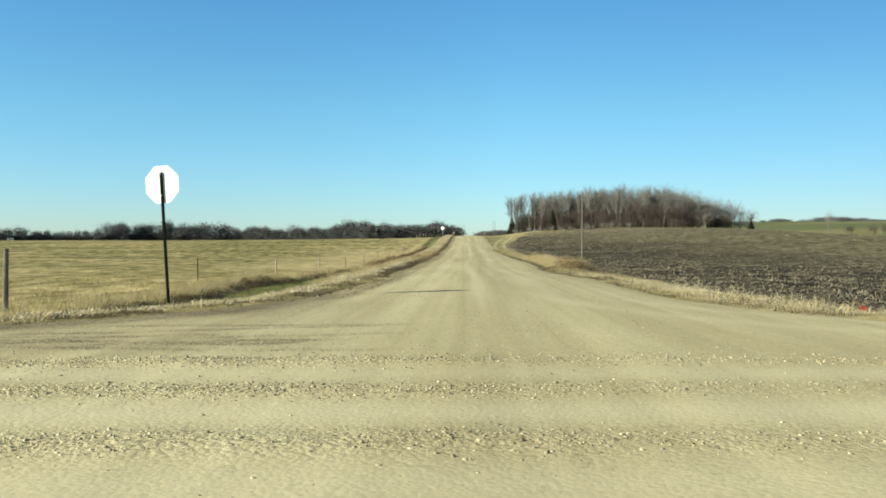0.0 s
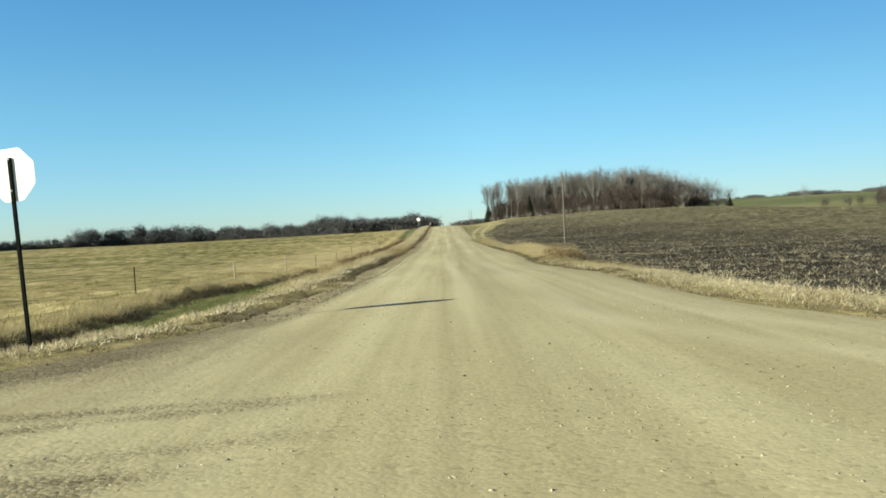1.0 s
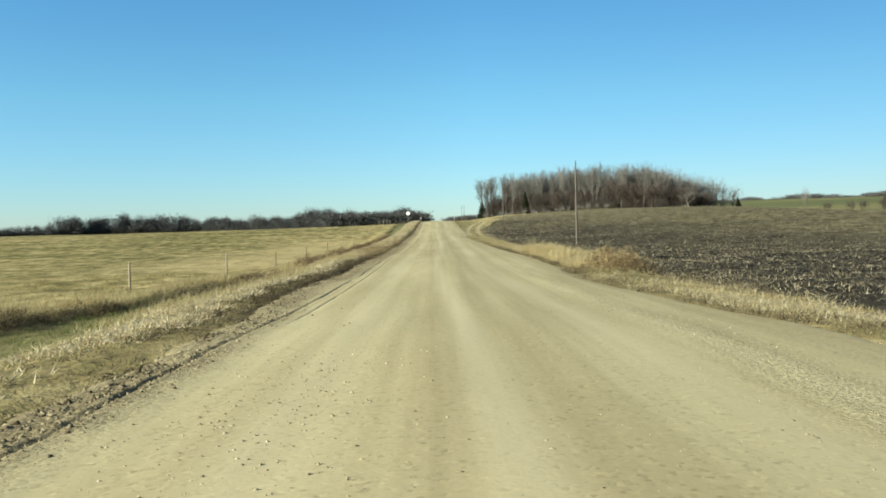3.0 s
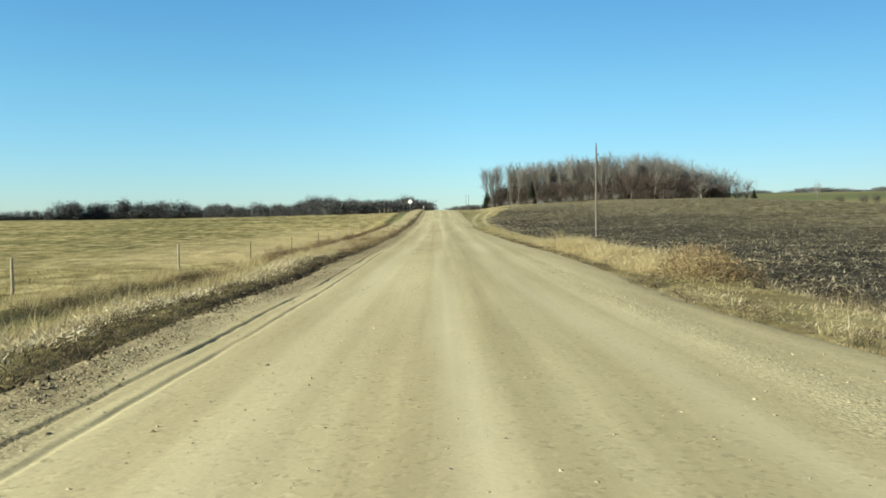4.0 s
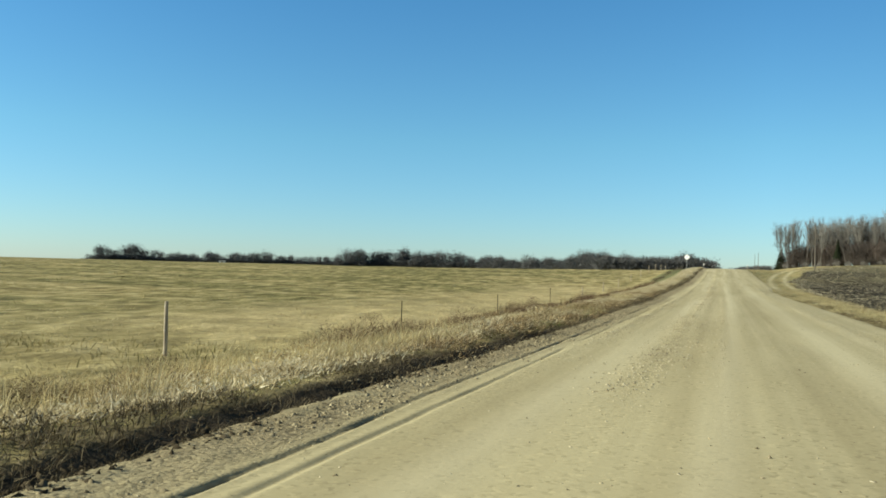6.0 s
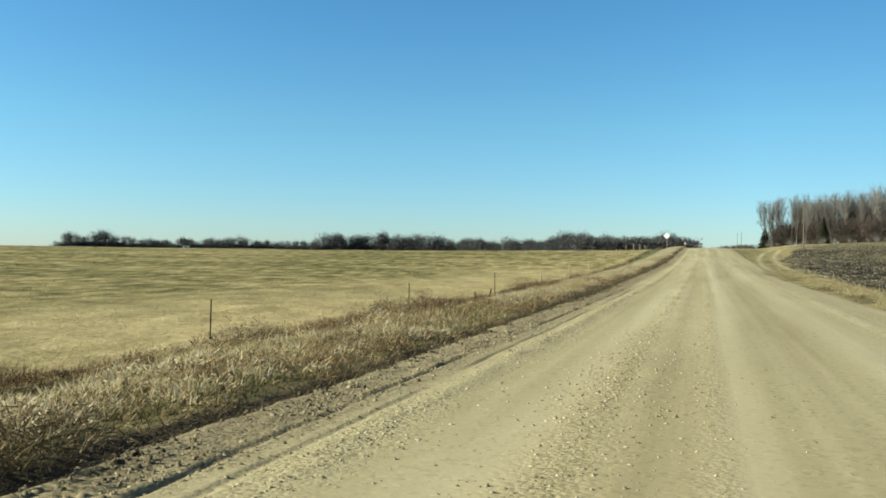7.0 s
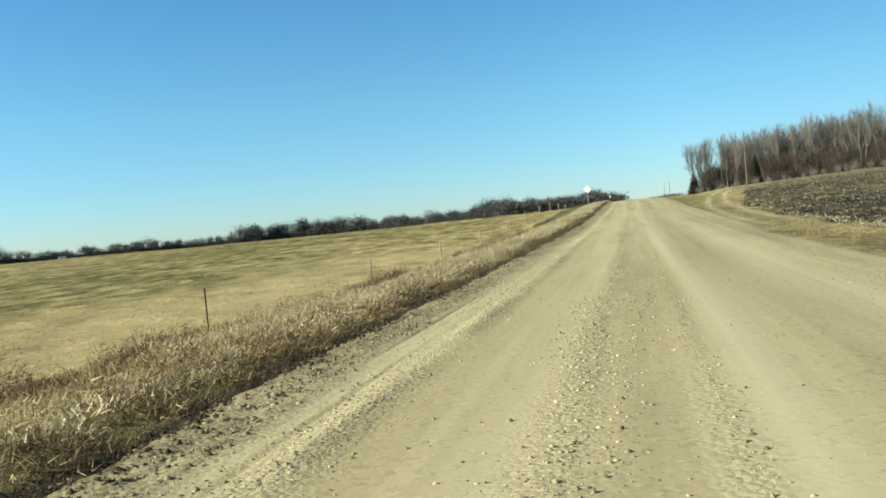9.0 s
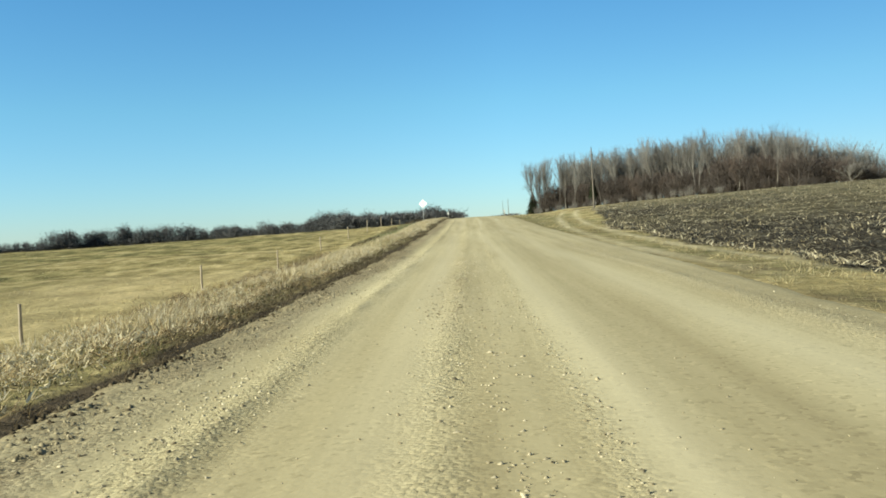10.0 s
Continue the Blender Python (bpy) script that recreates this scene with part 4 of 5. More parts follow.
def scatter_grass():
    tufts = lambda x, y, s, lo, hi: vnoise(x * s, y * s * 0.7, 61) * 0.6 + vnoise(x * s * 2.7, y * s * 2.3, 62) * 0.4 > RNG.uniform(lo, hi, len(x))
    floor = lambda x, y, a, b: (ditch(x, y) > a) & (ditch(x, y) < b) & (outside(x, y) > 0.5)
    out = lambda x, y, a, b: (outside(x, y) > a) & (outside(x, y) < b)
    bright = lambda x, y: (x > -34) & (y > 78) & (y < 190)
    # left verge and ditch, thinner with distance
    later = lambda x, y: RNG.random(len(x)) < np.interp(y, [30, 42], [0.35, 1.0])
    near = lambda x, y: RNG.random(len(x)) < np.interp(y, [10, 130, 180], [1.0, 0.8, 0.45])
    grow("tall_verge_grass", 7000, (-12.5, -4.4, 11, 75), lambda x, y: out(x, y, 1.4, 8.0) & (floor(x, y, 5.3, 8.5) | ((y > 40) & floor(x, y, 0, 2.9))) & tufts(x, y, 0.4, 0.2, 0.62), 0.3, 0.62, 0.004, 0.010, M_STRAW, "tall pale straw grass over the ditch bank", 0.9, 0.45, 16, 0.16)
    grow("verge_grass", 7500, (-12.5, -2.4, 9.5, 180), lambda x, y: ((floor(x, y, 0, 3.0) & (y < 66) & (RNG.random(len(x)) < np.interp(y, [36, 48], [0.3, 1.0]))) | floor(x, y, 5.6, 9)) & near(x, y) & tufts(x, y, 0.45, 0.25, 0.7), 0.12, 0.38, 0.004, 0.009, M_STRAW, "dry straw grass on the ditch bank", 1.2, 0.45, 13, 0.14)
    grow("bank_weeds", 11000, (-8, -2.4, 9.5, 180), lambda x, y: out(x, y, 0.1, 1.5) & near(x, y) & later(x, y) & tufts(x + 40, y, 0.5, 0.1, 0.55), 0.05, 0.14, 0.004, 0.009, M_BROWN, "dark brown dead weeds along the road edge", 1.3, 0.7, 12, 0.16)
    grow("bank_grass", 7000, (-9, -3, 12, 180), lambda x, y: out(x, y, 0.5, 3.0) & near(x, y) & tufts(x + 70, y, 0.2, 0.25, 0.6), 0.06, 0.2, 0.004, 0.010, M_GREEN, "low green grass on the ditch bank", 1.0, None, 10, 0.12)
    grow("ditch_grass", 12000, (-12, -6, 19, 67), lambda x, y: (hollow(x, y) > RNG.uniform(0.1, 0.9, len(x))), 0.06, 0.2, 0.004, 0.010, M_FRESH, "fresh green grass in the ditch bottom", 1.0, None, 13, 0.12)
    grow("pale_leaves", 6000, (-8.5, -3.8, 38, 175), lambda x, y: out(x, y, 1.5, 3.6) & near(x, y) & tufts(x + 20, y, 0.25, 0.4, 0.6), 0.05, 0.2, 0.014, 0.036, M_PALE, "pale dry corn leaves caught in the roadside weeds", 1.7, None, 9, 0.28)
    grow("far_verge_grass", 11000, (-9, -2.8, 150, 268), lambda x, y: out(x, y, 0.9, 3.1) & tufts(x, y, 0.3, 0.25, 0.65), 0.12, 0.34, 0.010, 0.024, M_PALE, "tall pale straw grass on the far ditch bank", 1.1, 0.3, 9, 0.25)
    grow("far_bank_weeds", 5000, (-9, -2.8, 170, 268), lambda x, y: out(x, y, 0.0, 0.9), 0.1, 0.3, 0.010, 0.024, M_BROWN, "brown weeds along the far road edge", 1.1, 0.3, 9, 0.25)
    mounds("straw_heaps", 10000, (-12, -3.4, 10, 185), lambda x, y: ((floor(x, y, 1.0, 3.0) & (y > 43) & (RNG.random(len(x)) < np.interp(y, [68, 80], [1.0, 0.5]))) | floor(x, y, 5.5, 7.5)) & near(x, y) & tufts(x, y, 0.4, 0.36, 0.58), 0.32, 0.3, 64, 0.15, 0.005, M_STRAW, "matted dry straw grass on the ditch bank")
    mounds("dark_weed_heaps", 8000, (-9, -3, 10, 185), lambda x, y: out(x, y, 0.1, 1.1) & near(x, y) & later(x, y) & tufts(x + 40, y, 0.5, 0.15, 0.5), 0.28, 0.17, 60, 0.09, 0.005, M_BROWN, "low dark matted weeds at the road edge")
    mounds("pale_leaf_heaps", 7500, (-9, -3.4, 12, 150), lambda x, y: out(x, y, 0.8, 3.4) & (outside(x, y) < np.interp(y, [36, 46], [2.3, 3.4])) & near(x, y) & tufts(x + 20, y, 0.3, 0.28, 0.52), 0.36, 0.2, 40, 0.11, 0.012, M_PALE, "pale dry leaves matted into the roadside weeds")
    mounds("ditch_bank_weeds", 2600, (-13, -9.4, 18, 68), lambda x, y: floor(x, y, 4.9, 5.5) & tufts(x, y, 0.3, 0.2, 0.6), 0.3, 0.34, 60, 0.16, 0.006, M_BROWN, "dark dead weeds on the back of the ditch")
    mounds("tumbleweed_heaps", 60, (-9.0, -7.4, 22.5, 25.5), lambda x, y: tufts(x, y, 0.9, 0.2, 0.6), 0.4, 0.75, 320, 0.16, 0.006, M_PALE, "pale dry tumbleweeds caught in the ditch")
    mounds("tall_russet_heaps", 50, (-10.2, -8.6, 22.5, 25.5), lambda x, y: tufts(x, y, 0.9, 0.2, 0.6), 0.4, 0.9, 320, 0.16, 0.006, M_RUSSET, "bushy russet weeds in the ditch")
    mounds("fence_line_weeds", 1100, (-12.5, -7, 175, 255), lambda x, y: floor(x, y, 4.9, 5.6) & (y > 180) & tufts(x, y, 0.25, 0.3, 0.6), 0.4, 0.4, 40, 0.25, 0.012, M_BROWN, "dark weeds in a line below the pasture")
    mounds("far_heaps", 3000, (-12, -3, 170, 268), lambda x, y: out(x, y, 0.9, 2.9) & tufts(x, y, 0.3, 0.3, 0.6), 0.6, 0.25, 40, 0.25, 0.016, M_PALE, "matted straw on the far ditch bank")
    mounds("right_straw_heaps", 3500, (4, 16, 10, 180), lambda x, y: out(x, y, 0.3, 4.5) & (plough(x, y) < 0.4) & (track(x, y) < 0.3) & tufts(x, y, 0.5, 0.4, 0.65), 0.28, 0.14, 40, 0.13, 0.006, M_STRAW, "low matted straw between road and field")
    mounds("golden_heaps", 2100, (5.2, 8.6, 55, 84), lambda x, y: out(x, y, 0.9, 3.4) & (RNG.random(len(x)) < np.interp(y, [55, 57, 74, 84], [0.5, 1.0, 0.9, 0.2])) & tufts(x, y, 0.5, 0.28, 0.52), 0.38, 0.5, 64, 0.22, 0.006, M_GOLD, "matted golden grass beside the ploughed field")
    grow("ditch_back_weeds", 4600, (-11.5, -6.6, 64, 165), lambda x, y: floor(x, y, 4.7, 5.9) & near(x, y) & tufts(x + 90, y, 0.35, 0.3, 0.55), 0.2, 0.44, 0.004, 0.010, M_TAWNY, "tall tawny and russet weeds along the back of the ditch", 0.8, 0.5, 30, 0.2)
    # russet weeds whose dark colour also stands in for shade below the back weeds
    mounds("russet_shade_heaps", 3000, (-10.5, -6.4, 64, 165), lambda x, y: floor(x, y, 4.0, 4.8) & near(x, y) & (vnoise(x * 0.5, y * 0.22, 66) > RNG.uniform(0.3, 0.5, len(x))), 0.26, 0.52, 200, 0.085, 0.0055, M_RUSSET, "matted dark russet weeds that also stand in for the shaded side of the ditch's back weeds")
    grow("lip_grass", 5000, (-12, -7, 66, 190), lambda x, y: floor(x, y, 5.4, 7.0) & near(x, y) & tufts(x + 10, y, 0.4, 0.1, 0.5), 0.12, 0.3, 0.005, 0.011, M_GOLD, "tall golden grass along the back of the ditch", 0.9, 0.4, 14, 0.16)
    grow("bank_tufts", 4200, (-8, -4.2, 60, 150), lambda x, y: floor(x, y, 1.2, 2.9) & near(x, y) & tufts(x + 35, y, 0.4, 0.42, 0.62), 0.12, 0.34, 0.004, 0.010, M_TAWNY, "tan and russet weed tufts on the ditch bank", 0.95, 0.5, 22, 0.18)
    grow("edge_weeds", 9000, (-5.4, -3.2, 36, 152), lambda x, y: out(x, y, 0.1, 0.95) & tufts(x + 15, y, 0.6, 0.15, 0.6), 0.04, 0.13, 0.005, 0.011, M_BROWN, "dark brown matted weeds beside the shoulder", 1.1, 0.7, 14, 0.14)
    grow("floor_grass", 5000, (-10, -5.5, 66, 185), lambda x, y: floor(x, y, 1.8, 4.6) & near(x, y) & tufts(x, y, 0.3, 0.2, 0.6), 0.06, 0.2, 0.005, 0.011, M_GREEN, "low green grass on the ditch floor", 1.0, None, 11, 0.13)
    mounds("dark_weed_clumps", 560, (-11, -6.5, 66, 170), lambda x, y: floor(x, y, 4.2, 5.5) & (vnoise(x * 0.3, y * 0.16, 66) > RNG.uniform(0.42, 0.62, len(x))), 0.42, 0.55, 420, 0.1, 0.0045, M_RUSSET, "bushy dark russet weed clumps along the ditch")
    grow("olive_bank_grass", 1500, (-7, -3.6, 72, 100), lambda x, y: out(x, y, 0.5, 2.6) & tufts(x + 12, y, 0.35, 0.25, 0.55), 0.06, 0.2, 0.005, 0.011, M_GREEN, "olive green grass among dead weeds beside the road", 1.0, 0.5, 13, 0.16)
    mounds("tawny_bank_heaps", 1700, (-6.5, -3.8, 70, 146), lambda x, y: out(x, y, 0.35, 2.0) & (RNG.random(len(x)) < np.interp(y, [112, 124], [1.0, 0.3])) & tufts(x + 25, y, 0.5, 0.25, 0.55), 0.3, 0.24, 70, 0.12, 0.005, M_TAWNY, "brown and tawny weeds matted beside the road")
    grow("crest_straw", 3200, (-8.5, -4.4, 114, 165), lambda x, y: out(x, y, 0.9, 3.2) & tufts(x + 33, y, 0.4, 0.2, 0.6), 0.14, 0.4, 0.006, 0.013, M_PALE, "pale straw grass on the bank towards the crest", 1.1, 0.4, 15, 0.2)
    mounds("russet_bank_heaps", 900, (-10.5, -6.4, 74, 135), lambda x, y: floor(x, y, 4.4, 6.0) & tufts(x + 55, y, 0.3, 0.2, 0.5), 0.34, 0.45, 110, 0.12, 0.006, M_RUSSET, "russet brown weeds matted along the pasture's edge")
    # pasture
    grow("pasture_grass", 16000, (-70, -11, 14, 270), lambda x, y: tufts(x, y, 0.22, 0.2, 0.75) & (outside(x, y) > 6.5) & ~bright(x, y), 0.09, 0.26, 0.012, 0.03, M_PASTURE, "short olive and straw pasture grass", 1.6, 0.3, 6, 0.3)
    grow("straw_pasture", 4000, (-34, -10, 78, 190), lambda x, y: tufts(x, y, 0.3, 0.1, 0.7) & (outside(x, y) > 6.5), 0.07, 0.2, 0.01, 0.025, M_STRAW, "smooth pale straw grass in the pasture", 1.6, 0.3, 8, 0.25)
    grow("near_pasture_grass", 11000, (-30, -9, 10, 80), lambda x, y: tufts(x, y, 0.3, 0.15, 0.75) & (outside(x, y) > 6), 0.07, 0.22, 0.007, 0.016, M_PASTURE, "short dry pasture grass near the fence", 1.3, 0.3, 7, 0.18)
    grow("far_pasture_grass", 10000, (-230, -60, 20, 330), lambda x, y: tufts(x, y, 0.08, 0.3, 0.7), 0.1, 0.26, 0.05, 0.14, M_PASTURE, "dry pasture grass in the distance", 1.8, 0.2, 4, 0.6)
    # right verge
    grow("right_verge_grass", 15000, (3.6, 24, 9.5, 180), lambda x, y: out(x, y, 0.2, 7) & (plough(x, y) < 0.4) & (track(x, y) < 0.3) & tufts(x, y, 0.5, 0.15, 0.7), 0.03, 0.12, 0.004, 0.009, M_STRAW, "short dry straw grass between road and field", 1.3, 0.6, 10, 0.12)
    grow("right_green_grass", 4500, (3.6, 24, 9.5, 180), lambda x, y: out(x, y, 0.3, 3.5) & (plough(x, y) < 0.4) & (track(x, y) < 0.3) & tufts(x + 30, y, 0.4, 0.4, 0.75), 0.04, 0.13, 0.005, 0.011, M_GREEN, "low greenish grass at the road edge", 1.1, None, 9, 0.12)
    grow("golden_grass", 4800, (5.0, 8.8, 55, 86), lambda x, y: out(x, y, 0.7, 3.5) & tufts(x, y, 0.5, 0.3, 0.56), 0.18, 0.55, 0.004, 0.010, M_GOLD, "tall golden grass stand beside the ploughed field", 1.25, 0.5, 14, 0.14)
    mounds("brown_weed_clumps", 26, (5.8, 7.8, 52.5, 55.5), lambda x, y: x > 0, 0.4, 0.55, 320, 0.14, 0.006, M_TAWNY, "brown bushy weeds at the end of the golden grass")
    mounds("brown_verge_heaps", 700, (4.8, 9, 84, 132), lambda x, y: out(x, y, 0.5, 3.0) & (plough(x, y) < 0.5) & tufts(x, y, 0.4, 0.35, 0.6), 0.34, 0.14, 50, 0.14, 0.007, M_STRAW, "low dry weeds on the verge by the field")
    grow("field_edge_weeds", 2000, (7.0, 9.6, 40, 105), lambda x, y: tufts(x, y, 0.6, 0.35, 0.75), 0.2, 0.55, 0.005, 0.012, M_BROWN, "brown weeds at the field edge", 0.9, 0.5, 10, 0.15)
    mounds("road_edge_weeds", 2600, (3.8, 12, 11, 110), lambda x, y: out(x, y, 0.1, 1.0) & tufts(x, y, 0.6, 0.3, 0.62), 0.22, 0.13, 40, 0.11, 0.006, M_BROWN, "low brown weeds along the road edge by the field")
    grow("broken_edge_weeds", 5200, (3.8, 9, 14, 100), lambda x, y: out(x, y, -0.05, 0.6) & (vnoise(x * 0.8, y * 0.45, 81) > RNG.uniform(0.25, 0.55, len(x))), 0.07, 0.2, 0.005, 0.011, M_BROWN, "dark brown weed tufts along the road edge by the field", 1.2, 0.6, 14, 0.13)
    grow("straw_strip", 6500, (4.8, 10, 13, 50), lambda x, y: out(x, y, 0.5, 4.5) & (plough(x, y) < 0.5) & tufts(x + 60, y, 0.6, 0.3, 0.65), 0.05, 0.2, 0.005, 0.011, M_PALE, "pale flattened straw along the field", 1.7, 0.6, 9, 0.16)
    mounds("field_rim_heaps", 900, (6.8, 10.2, 18, 52), lambda x, y: (plough(x, y) > 0.1) & (plough(x - 0.9, y) < 0.6) & tufts(x, y, 0.7, 0.2, 0.5), 0.3, 0.28, 44, 0.16, 0.009, M_CORN, "broken corn stalks heaped along the rim of the field")
    grow("far_right_grass", 5000, (3.8, 22, 170, 265), lambda x, y: out(x, y, 0.3, 12) & (plough(x, y) < 0.4) & (track(x, y) < 0.3) & tufts(x, y, 0.3, 0.2, 0.75), 0.07, 0.22, 0.015, 0.04, M_STRAW, "short dry grass along the far road edge", 1.3, 0.3, 7, 0.3)


def scatter_field():
    n = 20000
    y = 20 + 200 * RNG.random(n) ** 1.1
    x = 7 + 77 * RNG.random(n) ** 1.7
    k = (plough(x, y) > 0.5) & (vnoise(x * 0.5, y * 0.8, 71) > RNG.uniform(0, 0.7, n))
    x, y = x[k], y[k]
    stones("soil_clods", x, y, (0.03 + 0.10 * RNG.random(len(x)) ** 2) * (0.8 + y / 260), M_SOILCLOD, "black ploughed soil clods in the field", ground_z, 1.0, "soil clods")
    # stalk stubs and lying corn residue
    n = 215000
    y = 20 + 260 * RNG.random(n) ** 1.35
    x = 7 + 112 * RNG.random(n) ** 1.8
    x = np.where(RNG.random(n) < 0.5, np.round(x / 0.76) * 0.76 + RNG.normal(0, 0.08, n), x)
    k = (plough(x, y) > 0.45) & (vnoise(x * 0.35, y * 0.6, 72) * 0.6 + vnoise(x * 1.3, y * 1.9, 73) * 0.4 > RNG.uniform(0.15, 0.8, n))
    x, y = x[k], y[k]
    m = len(x)
    up = RNG.random(m) < np.where(y < 60, 0.06, 0.02)
    h = np.where(up, RNG.uniform(0.10, 0.30, m), RNG.uniform(0.02, 0.13, m))
    a = RNG.uniform(0, math.tau, m)
    ln = np.where(up, RNG.uniform(0, 0.12, m), RNG.uniform(0.1, 0.38, m))
    blades("corn_residue", x, y, h, RNG.uniform(0.008, 0.028, m) * (0.7 + y / 120), (ln * np.cos(a), ln * np.sin(a)), M_CORN, "pale broken corn stalks and leaves on dark soil", "corn stubble", z=ground_z(x, y) + 0.01)
    # tangled shreds, thickest along the near edges of the field
    n = 70000
    far = RNG.random(n) < 0.32
    y = np.where(far, RNG.uniform(90, 190, n), 20 + 75 * RNG.random(n) ** 1.5)
    x = np.where(far, 6.5 + 30 * RNG.random(n) ** 1.6, 7.5 + 45 * RNG.random(n) ** 1.5)
    k = (plough(x, y) > 0.4) & (vnoise(x * 0.6, y * 1.1, 75) * 0.6 + vnoise(x * 2.1, y * 2.9, 76) * 0.4 > RNG.uniform(0.3, 0.75, n))
    x, y = x[k], y[k]
    m = len(x)
    h, a, ln = RNG.uniform(0.03, 0.2, m), RNG.uniform(0, math.tau, m), RNG.uniform(0.15, 0.45, m)
    blades("corn_husks", x, y, h, RNG.uniform(0.009, 0.026, m), (ln * np.cos(a), ln * np.sin(a)), M_CORN, "curled pale corn husks along the field edge", "corn husks", z=ground_z(x, y) + 0.01)


scatter_gravel()
scatter_grass()
scatter_field()


# ---- trees ----
def limb_mesh(segs, sides):
    """Tapered prisms for segments (a, b, ra, rb)."""
    a, b = np.array([s[0] for s in segs], float), np.array([s[1] for s in segs], float)
    ra, rb = np.array([s[2] for s in segs]), np.array([s[3] for s in segs])
    d = b - a
    d /= np.linalg.norm(d, axis=1)[:, None] + 1e-9
    ref = np.where(np.abs(d[:, 2:]) > 0.9, np.array([[1.0, 0, 0]]), np.array([[0, 0, 1.0]]))
    u = np.cross(d, ref)
    u /= np.linalg.norm(u, axis=1)[:, None]
    v = np.cross(d, u)
    ring = []
    for k in range(sides):
        c, s = math.cos(k * math.tau / sides), math.sin(k * math.tau / sides)
        w = u * c + v * s
        ring.append((a + w * ra[:, None], b + w * rb[:, None]))
    n = len(a)
    co = np.stack([r[0] for r in ring] + [r[1] for r in ring], 1).reshape(-1, 3)
    i = (2 * sides) * np.arange(n)[:, None]
    f = np.concatenate([i + np.array([[k, (k + 1) % sides, sides + (k + 1) % sides, sides + k]]) for k in range(sides)])
    return co, f


def bare_tree(seed, height, spread_by, trunks=1, twigs=5, levels=3, upright=0.6, thick=0.022):
    """Limbs (trunk and boughs) and twigs of a leafless tree, as two lists of segments."""
    r = random.Random(seed)
    limbs, fine = [], []

    def grow_from(p, way, length, rad, level):
        steps = 3 if level < 2 else 2
        for k in range(steps):
            way = (way + Vector((r.gauss(0, 0.13), r.gauss(0, 0.13), r.gauss(0.07, 0.07)))).normalized()
            q = p + way * (length / steps)
            r2 = rad * (0.80 if level == 0 else 0.74)
            (limbs if level < 2 else fine).append((p, q, rad, r2))
            if level < levels and (level > 0 or k > 0):
                for _ in range(3 if level == 0 else (2 if level < levels - 1 else twigs // 2 + 1)):
                    az = r.uniform(0, math.tau)
                    out = Vector((math.cos(az), math.sin(az), r.uniform(0.25, 1.1) * (0.6 + upright))).normalized()
                    w2 = (way * upright + out * spread_by).normalized()
                    grow_from(p.lerp(q, r.uniform(0.3, 1.0)), w2, length * r.uniform(0.42, 0.68), max(r2 * 0.55, 0.016), level + 1)
            p, rad = q, r2
        if level < levels:
            for _ in range(3):
                w2 = (way + Vector((r.gauss(0, 0.45), r.gauss(0, 0.45), r.gauss(0.1, 0.25)))).normalized()
                grow_from(p, w2, length * r.uniform(0.45, 0.65), max(rad * 0.7, 0.016), level + 1)

    for k in range(trunks):
        az = r.uniform(0, math.tau)
        off = Vector((math.cos(az), math.sin(az), 0)) * (0.0 if trunks == 1 else 0.35)
        grow_from(off + Vector((0, 0, -0.3)), Vector((off.x * 0.5, off.y * 0.5, 1)).normalized(), height * r.uniform(0.5, 0.6), height * thick / (1 if trunks == 1 else 1.6), 0)
    # scale so that the tree has the height asked for
    top = max(s[1].z for s in limbs + fine)
    f = height / top
    return [(s[0] * f, s[1] * f, s[2], s[3]) for s in limbs], [(s[0] * f, s[1] * f, s[2], s[3]) for s in fine]


def tree_meshes(name, seed, height, bark, twig, twig_w=1.0, **kw):
    limbs, fine = bare_tree(seed, height, **kw)
    co, f = limb_mesh(limbs, 5)
    a = fast_mesh(name + "_trunk", co, f, bark, True)
    fine = [(p, q, ra * twig_w, rb * twig_w) for p, q, ra, rb in fine]
    co2, f2 = limb_mesh(fine, 3)
    return a, fast_mesh(name + "_crown", co2, f2, twig, True), (co, f, co2, f2)


